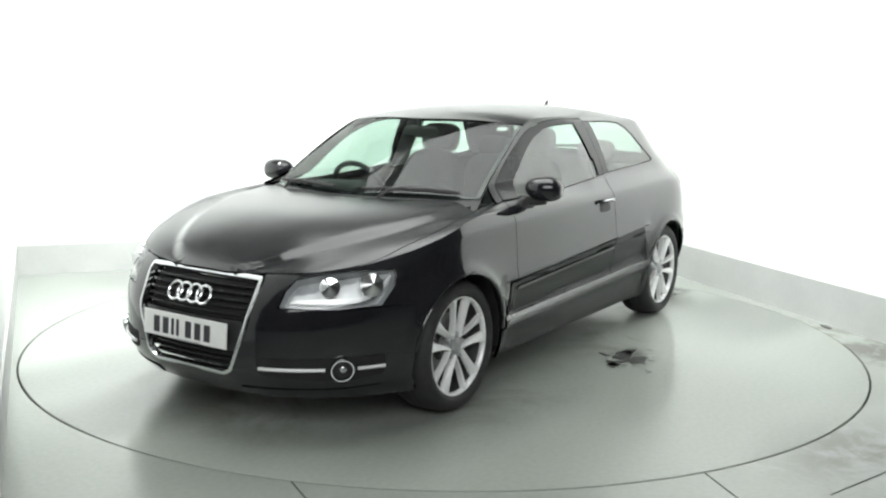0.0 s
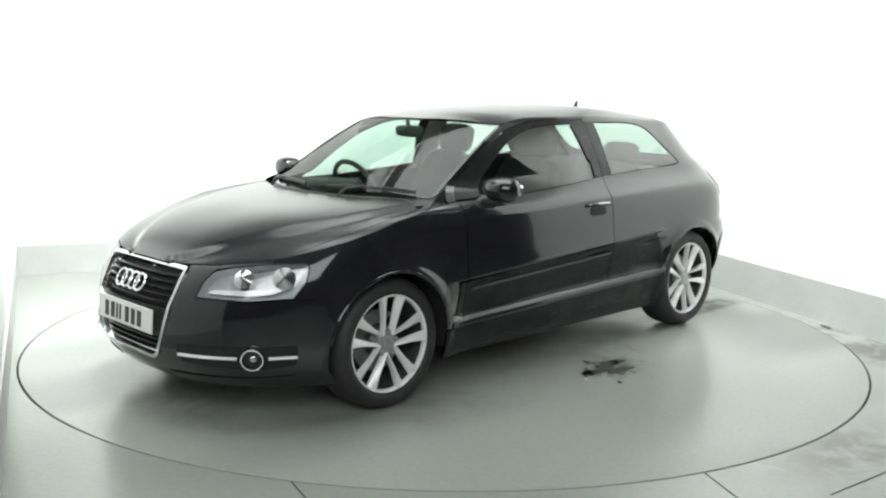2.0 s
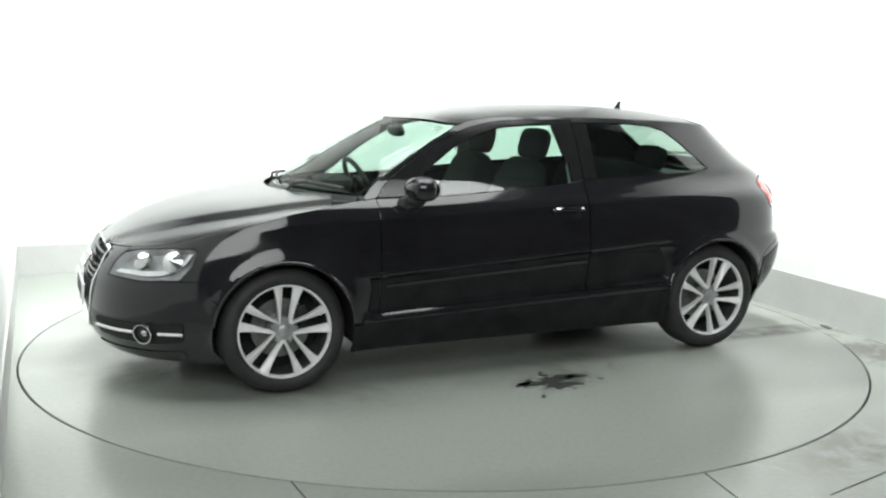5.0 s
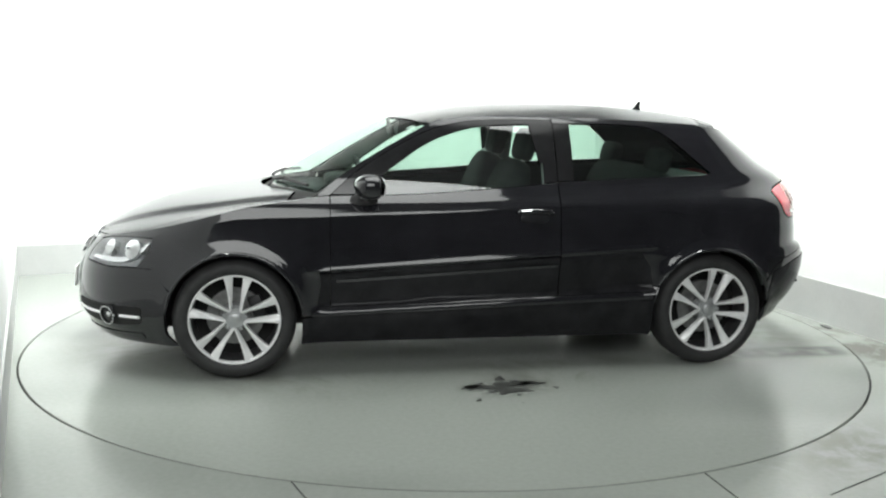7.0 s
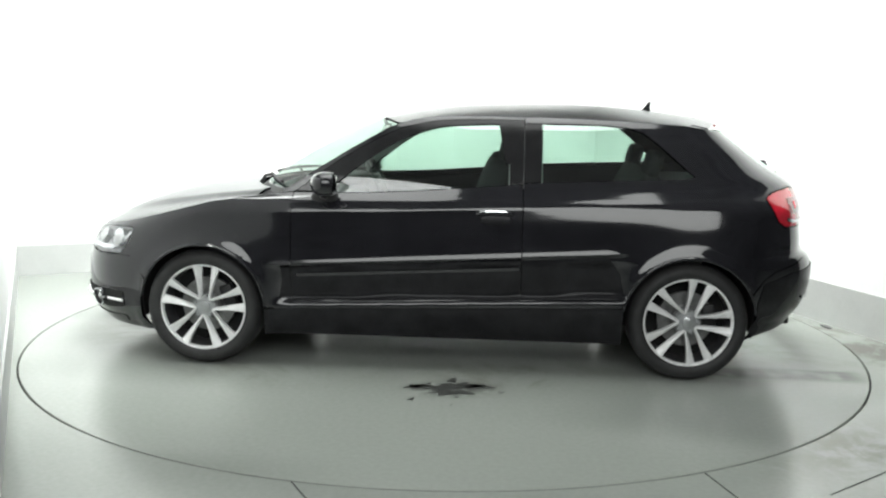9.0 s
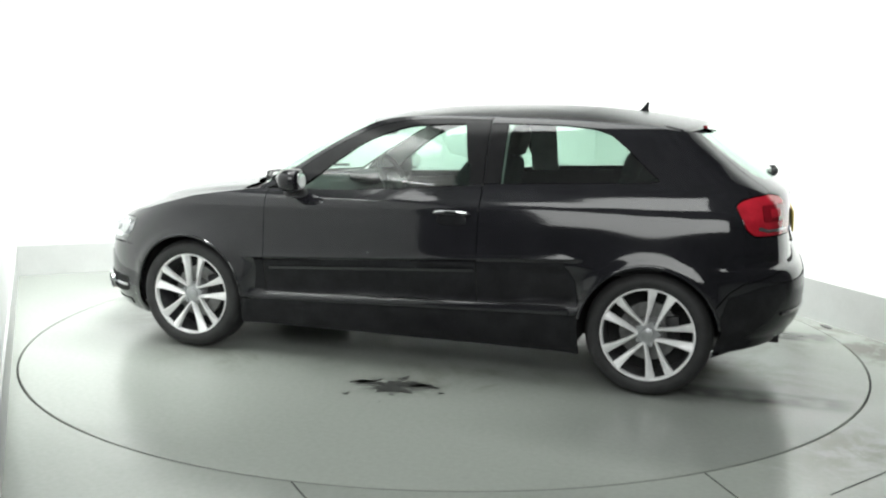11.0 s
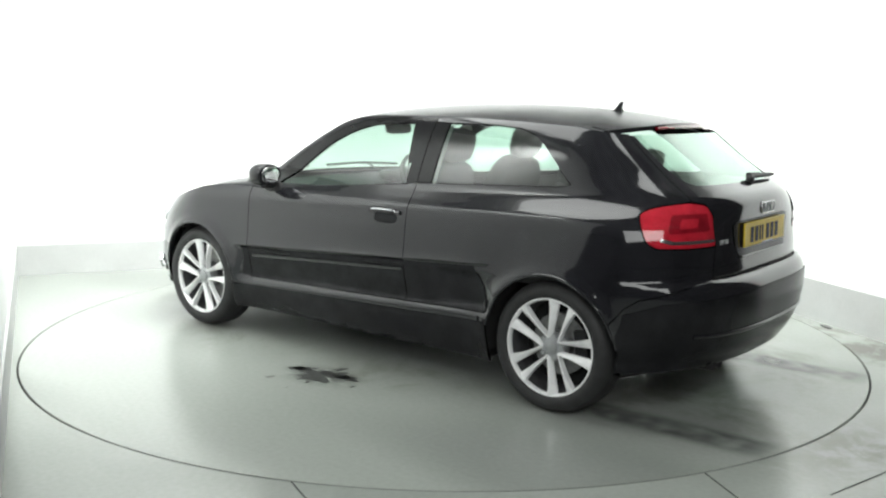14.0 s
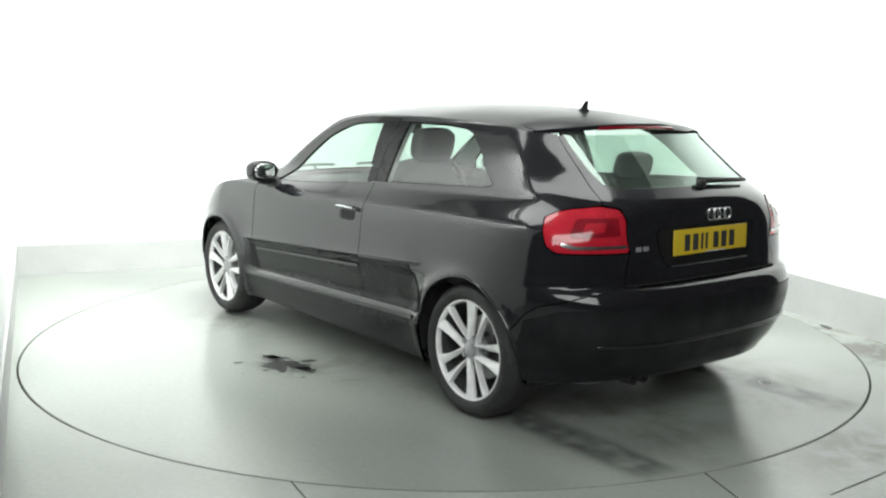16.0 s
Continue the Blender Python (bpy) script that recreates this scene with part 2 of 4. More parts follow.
# ---- shape of the car's body: curves and surfaces in the car's own space ----
# x forward from the middle of the wheelbase, y to the car's left, z up from the ground
def smooth(xs, ys):
    """A smooth monotone curve through the given knots."""
    xs, ys = np.array(xs, float), np.array(ys, float)
    h, dl = np.diff(xs), np.diff(ys) / np.diff(xs)
    m = np.zeros(len(xs))
    m[0], m[-1] = dl[0], dl[-1]
    for i in range(1, len(xs) - 1):
        if dl[i - 1] * dl[i] > 0:
            w1, w2 = 2 * h[i] + h[i - 1], h[i] + 2 * h[i - 1]
            m[i] = (w1 + w2) / (w1 / dl[i - 1] + w2 / dl[i])

    def value(x):
        x = np.clip(np.asarray(x, float), xs[0], xs[-1])
        i = np.clip(np.searchsorted(xs, x) - 1, 0, len(xs) - 2)
        s = (x - xs[i]) / h[i]
        return ((1 + 2 * s) * (1 - s) ** 2 * ys[i] + s * (1 - s) ** 2 * h[i] * m[i]
                + s * s * (3 - 2 * s) * ys[i + 1] + s * s * (s - 1) * h[i] * m[i + 1])
    return value


def step(a, b, x):
    s = np.clip((np.asarray(x, float) - a) / (b - a), 0, 1)
    return s * s * (3 - 2 * s)


XF, XR = 1.25, -1.25                    # where the plan starts to round off, front and rear
NF, NR = 2.45, 2.7                      # how square the plan's corners are
HUB_X, HUB_Z, ARCH = 1.289, 0.315, 0.35
half_w = smooth([.12, .17, .22, .30, .36, .45, .58, .68, .78, .86, .90, .95, 1.0, 1.06, 1.2, 1.29, 1.33, 1.355, 1.375],
                [.80, .83, .850, .864, .872, .879, .8845, .881, .873, .860, .848, .819, .790, .765, .700, .650, .622, .590, .545])
door_w = smooth([.12, .18, .24, .30, .335, .345, .375, .39, .48, .545, .56, .60],
                [-.02, -.012, -.004, .002, .002, .000, -.026, -.034, -.020, -.010, .0, .0])
nose_x = smooth([.12, .17, .22, .28, .36, .48, .56, .62, .69, .75, .85, .95], [2.02, 2.07, 2.12, 2.155, 2.17, 2.165, 2.145, 2.115, 2.06, 1.98, 1.80, 1.6])
tail_x = smooth([.12, .20, .28, .36, .44, .52, .60, .655, .68, .74, .82, .88, .94, .98, 1.02, 1.1, 1.2, 1.3, 1.375],
                [-1.823, -1.903, -1.967, -2.01, -2.024, -2.028, -2.022, -1.995, -1.956, -1.948, -1.936, -1.934, -1.933, -1.931, -1.915, -1.813, -1.671, -1.535, -1.455])

tail_n = smooth([.30, .50, .70, .85, 1.0, 1.15, 1.3], [2.55, 3.38, 3.74, 3.92, 3.49, 2.85, 2.85])

crease_z = smooth([-1.7, -1.2, -.92, -.34, .25, .85, 1.29, 1.65], [.945, .930, .920, .893, .866, .846, .832, .795])   # the line along the shoulder
fold = smooth([-.95, .86], [.655, .552])   # upper edge of the shade-dulled lower door


def plan_table(n, length, width):
    phi = np.linspace(0, np.pi / 2, 4001)
    x, y = np.sin(phi) ** (2 / n), np.cos(phi) ** (2 / n)
    y[-1] = 0
    s = np.concatenate([[0], np.cumsum(np.hypot(np.diff(x) * length, np.diff(y) * width))])
    return s, x, y, phi


SF, PXF, PYF, _ = plan_table(NF, .90, .87)
SR, _, _, PHIR = plan_table(NR, .80, .87)
UF, UR = XF + SF[-1], XR - SR[-1]       # the middle of the nose and of the tail


def body(u, z):
    """The body's skin: u is x along the flank and runs on round the corners to the middle of nose and tail, and past it."""
    u, z = np.broadcast_arrays(np.asarray(u, float), np.asarray(z, float))
    side = np.where((u > UF) | (u < UR), -1.0, 1.0)
    u = np.where(u > UF, 2 * UF - u, np.where(u < UR, 2 * UR - u, u))
    mid = step(1.0, .82, np.abs(u + .05))
    w = half_w(z) + door_w(z - (.8 - u) * .04) * mid
    rise = np.hypot(z - crease_z(u), .008)
    w = w + .008 * np.exp(-rise / .022) * step(1.62, 1.30, u) * step(-1.72, -1.55, u)
    over = z - fold(u) - .012
    w = w + .012 * np.exp(-np.maximum(over, 0) / .022) * step(-.009, .0, over) * step(.95, .80, u) * step(-.98, -.84, u)
    roof = step(.90, 1.04, z)
    f = 1 - roof * .065 * np.maximum(0, u + .2) / .45 - roof * .054 * step(-.3, -2.0, u)
    sf, sr = np.clip(u - XF, 0, SF[-1]), np.clip(XR - u, 0, SR[-1])
    phi = np.interp(sr, SR, PHIR)
    tx, ty = np.sin(phi) ** (2 / tail_n(z)), np.clip(np.cos(phi), 0, 1) ** (2 / tail_n(z))
    x = np.where(u > XF, XF + (nose_x(z) - XF) * np.interp(sf, SF, PXF), np.where(u < XR, XR + (tail_x(z) - XR) * tx, u))
    y = w * f * np.where(u > XF, np.interp(sf, SF, PYF), np.where(u < XR, ty, 1.0))
    for hx in (HUB_X, -HUB_X):
        r = np.hypot(x - hx, z - HUB_Z)
        y = y + .013 * np.exp(-((r - ARCH) / .035) ** 2) * step(.4, .75, y) + .010 * np.exp(-((r - ARCH) / .11) ** 2) * step(.4, .75, y)
    return np.stack([x, y * side, z], -1)


# upper rims of the skin: along bonnet, and along windscreen pillar and roof
bonnet_z = smooth([.80, .95, 1.2, 1.5, 1.75, 1.95, 2.15, 2.4, UF], [.945, .93, .895, .845, .79, .745, .715, .70, .69])
bonnet_c = smooth([.80, 1.12, 1.38, 1.55, 1.72, 1.87, 1.98, 2.062], [.985, .950, .919, .893, .851, .797, .742, .69])
rail_z = smooth([-2.75, -1.9, -1.62, -1.3, -.9, -.5, 0, .16, .26, .40, .60, .87], [1.300, 1.300, 1.308, 1.325, 1.345, 1.355, 1.352, 1.338, 1.312, 1.243, 1.125, .948])
roof_c = smooth([-1.56, -1.3, -1.08, -.66, -.25, .1, .3, .44], [1.334, 1.379, 1.403, 1.425, 1.419, 1.392, 1.358, 1.328])
_u = np.linspace(.7, UF, 900)
_e = body(_u, bonnet_z(_u))
_r = np.linspace(UR, .3, 900)
_f = body(_r, rail_z(_r))
_f[:, 0] = np.maximum.accumulate(_f[:, 0] + np.arange(900) * 1e-7)


def bonnet(x, y):
    ye, ze = np.interp(x, _e[:, 0], _e[:, 1]), np.interp(x, _e[:, 0], _e[:, 2])
    t = np.abs(y) / np.maximum(ye, 1e-4)
    c = np.maximum(bonnet_c(x), ze)
    ridge = .55 + .27 * np.clip((1.95 - np.asarray(x, float)) / .95, 0, 1)
    crease = .016 * step(ridge - .04, ridge + .09, t) * (1 - step(ridge + .07, 1.0, t))
    return np.stack([np.asarray(x, float), np.asarray(y, float), ze + (c - ze) * (1 - np.minimum(t, 1) ** 2.6) - crease * (ye > .2)], -1)


def roof(x, y):
    ye, ze = np.interp(x, _f[:, 0], _f[:, 1]), np.interp(x, _f[:, 0], _f[:, 2])
    t = np.abs(y) / np.maximum(ye, 1e-4)
    return np.stack([np.asarray(x, float), np.asarray(y, float), ze + (np.maximum(roof_c(x), ze) - ze) * (1 - np.minimum(t, 1) ** 2.4)], -1)


def windscreen(t, s):
    """t across, -1 to 1; s from the scuttle up to the roof."""
    t, s = np.broadcast_arrays(np.asarray(t, float), np.asarray(s, float))
    bow = t * t
    x = (1.11 - .25 * bow) * (1 - s) + (.415 - .165 * bow) * s
    y = t * (.697 * (1 - s) + .598 * s)
    z = (.952 - .002 * bow) * (1 - s) + (1.334 - .020 * bow) * s + .10 * s * (1 - s)* (1 - .55 * bow)
    return np.stack([x, y, z], -1)


def ux(x, z):
    """The run along the skin at which it reaches x, at the height z."""
    x, z = float(x), float(z)
    if x > XF:
        return XF + float(np.interp((x - XF) / (float(nose_x(z)) - XF), PXF, SF))
    if x < XR:
        k = min(1, (XR - x) / (XR - float(tail_x(z))))
        return XR - float(np.interp(math.asin(k ** (float(tail_n(z)) / 2)), PHIR, SR))
    return x


def on_flank(points):
    return [(ux(x, z), z) for x, z in points]


def arch(hx, a0, a1, n=28, r=None):
    return [(hx + (r or ARCH) * math.cos(radians(a0 + (a1 - a0) * i / n)), HUB_Z + (r or ARCH) * math.sin(radians(a0 + (a1 - a0) * i / n))) for i in range(n + 1)]


def rounded(points, r, n=5):
    """The outline with its corners rounded off."""
    out, k = [], len(points)
    for i in range(k):
        p, a, b = Vector(points[i]), Vector(points[i - 1]), Vector(points[(i + 1) % k])
        da, db = (a - p), (b - p)
        cut = min(r, da.length * .45, db.length * .45)
        s, e = p + da.normalized() * cut, p + db.normalized() * cut
        for j in range(n + 1):
            t = j / n
            out.append(tuple((1 - t) ** 2 * s + 2 * t * (1 - t) * p + t * t * e))
    return out


def cut_grid(poly, du, dv):
    """The outline filled with faces no larger than the given steps."""
    bm = bmesh.new()
    bm.faces.new([bm.verts.new((u, v, 0)) for u, v in poly])
    bmesh.ops.triangulate(bm, faces=bm.faces[:])
    us, vs = [p[0] for p in poly], [p[1] for p in poly]
    for lo, hi, d, no in ((min(us), max(us), du, (1, 0, 0)), (min(vs), max(vs), dv, (0, 1, 0))):
        n = int((hi - lo) / d)
        for i in range(1, n + 1):
            c = lo + (hi - lo) * i / (n + 1)
            bmesh.ops.bisect_plane(bm, geom=bm.verts[:] + bm.edges[:] + bm.faces[:], dist=1e-6, plane_co=Vector(no) * c, plane_no=no)
    bmesh.ops.remove_doubles(bm, verts=bm.verts[:], dist=1e-5)
    slant = [e for e in bm.edges if len(e.link_faces) == 2 and min(abs(e.verts[0].co[k] - e.verts[1].co[k]) for k in (0, 1)) > 1e-5]
    bmesh.ops.dissolve_edges(bm, edges=slant, use_verts=False, use_face_split=False)
    bmesh.ops.dissolve_verts(bm, verts=[v for v in bm.verts if len(v.link_edges) == 2 and len(v.link_faces) == 2])
    bm.verts.index_update()
    uv = np.array([v.co[:2] for v in bm.verts])
    faces = [[v.index for v in f.verts] for f in bm.faces]
    rim = [tuple(v.index for v in e.verts) for e in bm.edges if len(e.link_faces) == 1]
    bm.free()
    return uv, faces, rim


def normals_of(surf, uv, sign):
    e = 1e-3
    pu = surf(uv[:, 0] + e, uv[:, 1]) - surf(uv[:, 0] - e, uv[:, 1])
    pv = surf(uv[:, 0], uv[:, 1] + e) - surf(uv[:, 0], uv[:, 1] - e)
    n = np.cross(pu, pv) * sign
    return n / np.maximum(np.linalg.norm(n, axis=1, keepdims=True), 1e-12)


SKIN, BONNET, ROOF, SCREEN = (body, -1), (bonnet, 1), (roof, 1), (windscreen, 1)


def panel(name, pieces, mat, parent, off=0.0, hem=.014, flip=False, label="", du=.045, dv=.035, shear=0.0):
    """A skin panel with a turned-in rim: pieces are outlines, each with the surface that it lies on. flip: the other side of the car."""
    V, N, F = [], [], []
    for poly, (surf, sign) in pieces:
        uv, faces, rim = cut_grid([(u, v + shear * u) for u, v in poly], du, dv)
        uv[:, 1] -= shear * uv[:, 0]
        n = normals_of(surf, uv, sign)
        p = surf(uv[:, 0], uv[:, 1]) + n * off
        base = len(V)
        V += list(p)
        N += list(n)
        for f in faces:
            ring = p[f] - p[f[0]]
            fn = np.cross(ring, np.roll(ring, -1, axis=0)).sum(0)
            F.append([base + i for i in (f if fn @ n[f].sum(0) >= 0 else f[::-1])])
        if hem:
            for a, b in rim:
                side = np.cross(p[b] - p[a], n[a])
                side = side / max(np.linalg.norm(side), 1e-9)
                k = len(V)
                V += [p[a], p[b], p[b] - n[b] * hem, p[a] - n[a] * hem]
                N += [side * .7 + n[a] * .3] * 2 + [side] * 2
                F.append([k, k + 1, k + 2, k + 3])
    V, N = np.array(V), np.array(N)
    if flip:
        V[:, 1] *= -1
        N[:, 1] *= -1
        F = [f[::-1] for f in F]
    return finish(name, V, F, mat, parent, label, N)


def both(name, pieces, mat, parent, **kw):
    return panel(name, pieces, mat, parent, **kw), panel(name, pieces, mat, parent, flip=True, **kw)


def skin_point(u, z, off=0.0):
    p = body(u, z)
    n = normals_of(body, np.array([[u, z]], float), -1)[0]
    return Vector(p + n * off), Vector(n)


def skin_frame(u, z, off=0.0):
    """A pose on the skin: x along it, y up it, z outward."""
    p, n = skin_point(u, z, off)
    q, _ = skin_point(u - .01, z, off)
    x = (q - p)
    x = (x - x.dot(n) * n).normalized()
    y = n.cross(x)
    m = Matrix((x, y, n)).transposed().to_4x4()
    m.translation = p
    return m




# ---- the studio ----
def meet(p, d, q, e):
    p, d, q, e = (np.array(v, float) for v in (p, d, q, e))
    s = np.linalg.solve(np.array([d, -e]).T, q - p)
    return p + d * s[0]


BACK_P, BACK_D = (-3.395, 1.552), (.810, .333)
RIGHT_P, RIGHT_D = (2.741, -.083), (-.465, 1.304)
LEFT_P, LEFT_D = (-3.395, 1.552), (1.604, -3.70)
CORNER_L = np.array(BACK_P)
CORNER_R = meet(BACK_P, BACK_D, RIGHT_P, RIGHT_D)
END_L = CORNER_L + np.array(LEFT_D) * 1.17
END_R = np.array(RIGHT_P) - np.array(RIGHT_D) * .45
HIGH, SKIRT_H = 3.6, {"back": .238, "side_left": .238, "side_right": .276}
RING = 2.455


def wall(name, a, b, low, high, thick, mat, label, proud=0.0):
    """An upright slab from a to b on the plan; the room lies to its right."""
    a, b = Vector((*a, 0)), Vector((*b, 0))
    d = (b - a).normalized()
    out = Vector((-d.y, d.x, 0))
    bm = bmesh.new()
    prism(bm, [(a - out * proud)[:2], (b - out * proud)[:2], (b + out * thick)[:2], (a + out * thick)[:2]], low, high)
    return tagged(part(name, bm, mat), label, "wall", kind="structure")


def build_room():
    d_l, d_b, d_r = (Vector((*v, 0)).normalized() for v in (LEFT_D, BACK_D, RIGHT_D))
    runs = (("back", CORNER_L - np.array(d_b[:2]) * .1, CORNER_R + np.array(d_b[:2]) * .1), ("side_right", CORNER_R, END_R), ("side_left", END_L, CORNER_L))
    for tag, a, b in runs:
        skirt = SKIRT_H[tag]
        wall("wall_" + tag, a, b, skirt, HIGH, .12, WALL, "plain white painted studio wall", 0)
        sk = wall("baseboard", a, b, -.02, skirt, .1, SKIRT, "pale grey scuffed plinth along the wall", .012)
        sk["category"] = "baseboard"
    # the dark hall on the camera's side
    hall = [(-9, -12), (9, -12), (9, 6), (-9, 6)]
    for i, tag in enumerate(("south", "east", "north", "west")):
        wall("wall_" + tag, hall[(i + 1) % 4], hall[i], 0, 4.4, .1, CURTAIN, "dark unlit wall of the hall", 0)
    bm = bmesh.new()
    prism(bm, hall, 4.4, 4.5)
    tagged(part("ceiling_hall", bm, CURTAIN), "dark unlit ceiling of the hall", "ceiling", kind="structure")
    bm = bmesh.new()
    ring = [tuple(END_L + np.array((-.35, -.1))), tuple(END_R + np.array((.1, -.1))), tuple(CORNER_R + np.array((.3, .3))), tuple(CORNER_L + np.array((-.3, .3)))]
    prism(bm, ring, HIGH, HIGH + .1)
    tagged(part("ceiling", bm, CEIL), "plain grey ceiling over the turntable", "ceiling", kind="structure")
    # floor with a round opening for the disc
    n = 160
    V, F = [], []
    for i in range(n):
        a = 2 * math.pi * i / n
        c, s = math.cos(a), math.sin(a)
        far = min(9.2 / max(abs(c), 1e-6), 12.2 / max(abs(s), 1e-6))
        for r, z in ((RING + .005, -.09), (RING + .005, -.002), (RING + .007, 0), (2.9, 0), (4.5, 0), (far, 0)):
            V.append((r * c, r * s, z))
    for i in range(n):
        j = (i + 1) % n
        for k in range(5):
            F.append((i * 6 + k, i * 6 + k + 1, j * 6 + k + 1, j * 6 + k))
    fl = finish("floor", V, F, FLOOR, flat=True)
    tagged(fl, "pale grey glossy epoxy studio floor", "floor", kind="structure")
    # joints between the floor plates round the disc
    for (x0, y0), (x1, y1) in (((-.57, -2.395), (-.36, -2.80)), ((1.045, -2.23), (1.21, -2.90)), ((1.47, -2.42), (2.35, -1.76))):
        p, q = Vector((x0, y0, 0)), Vector((x1, y1, 0))
        s = (q - p).normalized().cross(Vector((0, 0, 1))) * .003
        bm = bmesh.new()
        prism(bm, [(p - s)[:2], (q - s)[:2], (q + s)[:2], (p + s)[:2]], -.004, .0015)
        part("floor_joint", bm, PIT, fl, "thin dark joint in the floor")
    bm = bmesh.new()
    bmesh.ops.create_circle(bm, cap_ends=True, segments=64, radius=2.6, matrix=Matrix.Translation((0, 0, -.088)))
    tagged(part("turntable_pit", bm, PIT), "dark gap under the turntable's rim", "pit", kind="structure")
    drain()
    for row in LAMPS:
        ceiling_light(*row)


def drain():
    """A small dark scrap lying by the wall."""
    bm = bmesh.new()
    prism(bm, [(-.05, -.012), (.02, -.02), (.06, .004), (.01, .018), (-.04, .012)], 0, .006, pose(2.52, .30, 0, 0, 0, 100))
    tagged(part("floor_scrap", bm, PIT), "small dark scrap on the floor by the wall", "debris")


LAMPS = [((-.15, 1.28, 3.40), (-.83, 3.03, .7), 5.0, .3, 70, 85), ((1.22, .45, 3.40), (2.62, .95, .7), 3.2, .3, 46, 85),
         ((-1.5, -.8, 3.40), (-2.6, -.35, .7), 3.4, .3, 54, 85), ((0, -.4, 3.48), (0, -.4, 0), 3.0, 2.8, 84, 180),
         ((0, -6.3, 3.2), (0, -.3, .5), 5.2, 2.3, 86, 150)]


def ceiling_light(place, target, sx, sy, watts, spread):
    m = look(place, target)
    root = tagged(new("ceiling_light"), "white framed soft light panel hung under the ceiling", "ceiling light", "studio lights")
    root.matrix_world = m
    bm = bmesh.new()
    for x, y, w, h in ((-sx / 2 - .02, 0, .04, sy + .08), (sx / 2 + .02, 0, .04, sy + .08), (0, sy / 2 + .02, sx, .04), (0, -sy / 2 - .02, sx, .04)):
        box(bm, pose(x, y, .02), w, h, .07)
    box(bm, pose(0, 0, .05), sx, sy, .01)
    part("frame", bm, SKIRT, root)
    top = HIGH if place[1] > -3 else 4.4
    for x in (-sx * .35, sx * .35):
        a = Vector((x, 0, .05))
        up = m @ a
        bm = bmesh.new()
        tube(bm, [a, m.inverted() @ Vector((up.x, up.y, top + .005))], .008, 8)
        part("hanger", bm, STEEL, root)
    panel_lamp("soft_light", m @ Vector((0, 0, -.01)), m @ Vector((0, 0, -1)), sx, sy, watts, spread)


def oil_stain(parent):
    rng = random.Random(5)
    bm = bmesh.new()

    def splat(cx, cy, r, stretch, turn, lobes):
        pts = []
        for i in range(64):
            a = 2 * math.pi * i / 64
            k = 1 + sum(w * math.sin(f * a + p) for f, w, p in lobes)
            x, y = r * max(k, .15) * math.cos(a) * stretch, r * max(k, .15) * math.sin(a)
            c, s = math.cos(turn), math.sin(turn)
            pts.append((cx + c * x - s * y, cy + s * x + c * y))
        prism(bm, pts, 0, .0012)
    splat(0, 0, .095, 1.35, .2, [(3, .30, .4), (5, .28, 1.2), (7, .22, 2.6), (11, .14, .3)])
    splat(-.16, .05, .028, 2.4, .5, [(3, .3, 1), (5, .2, 0)])
    splat(.15, .02, .030, 2.2, -.2, [(3, .3, 2), (4, .2, 0)])
    splat(.03, .14, .022, 1.8, 1.2, [(3, .3, 2)])
    for i in range(6):
        a, r = rng.uniform(0, 6.28), rng.uniform(.14, .34)
        splat(r * math.cos(a), r * math.sin(a) * .8, rng.uniform(.004, .013), rng.uniform(1, 2), a, [(3, .3, a)])
    ob = part("oil_stain", bm, OIL, parent, "dark splashed oil stain")
    ob.matrix_basis = Matrix.Translation((STAIN[0], STAIN[1], .001)) @ pose(0, 0, 0, 0, 0, STAIN[2])
    return ob


STAIN = (-.11, 1.185, 190)


def build_turntable():
    n = 128
    prof = [(0, 0), (1.2, 0), (2.2, 0), (RING - .007, 0), (RING - .005, -.002), (RING - .005, -.08)]
    V, F = [(0, 0, 0)], []
    for i in range(n):
        a = 2 * math.pi * i / n
        V += [(r * math.cos(a), r * math.sin(a), z) for r, z in prof[1:]]
    k = len(prof) - 1
    for i in range(n):
        j = (i + 1) % n
        F.append((0, 1 + i * k, 1 + j * k))
        for c in range(k - 1):
            F.append((1 + i * k + c, 1 + i * k + c + 1, 1 + j * k + c + 1, 1 + j * k + c))
    ob = finish("turntable", V, F, DISC, flat=True)
    tagged(ob, "round grey worn turntable set flush in the floor", "turntable")
    oil_stain(ob)
    return ob


# ---- the car ----
LAMP = [(2.235, .578), (2.228, .64), (2.205, .684), (2.12, .705), (1.95, .722), (1.79, .724), (1.768, .70), (1.762, .65), (1.80, .583), (2.0, .572)]
TAIL = [(-1.668, .962), (-1.72, .983), (-1.80, .997), (-1.96, 1.010), (-2.08, .999), (-2.16, .952), (-2.20, .90), (-2.238, .825), (-2.01, .824), (-1.80, .826), (-1.735, .852)]
DOOR_F, DOOR_R, GAP = .805, -.413, .0025


def curve(fn, a, b, n=14):
    return [(float(x), float(fn(x))) for x in np.linspace(a, b, n)]


belt = smooth([-1.3, -.45, -.32, .5, .62, .8], [1.058, 1.016, 1.003, .947, .945, .944])
frame_top = smooth([-.6, -.2, .0, .12, .25, .40, .60, .80], [1.338, 1.340, 1.332, 1.316, 1.283, 1.215, 1.098, .946])
glass_top = smooth([-.6, -.32, .0, .12, .274, .41, .52, .62], [1.318, 1.318, 1.303, 1.276, 1.216, 1.128, 1.046, .962])
sill_top = smooth([-.95, .95], [.382, .322])


def edge(x):
    return float(np.interp(x, _e[:, 0], _e[:, 1]))


def shut(x):
    return .926 + .066 * float(step(1.50, 1.82, x))


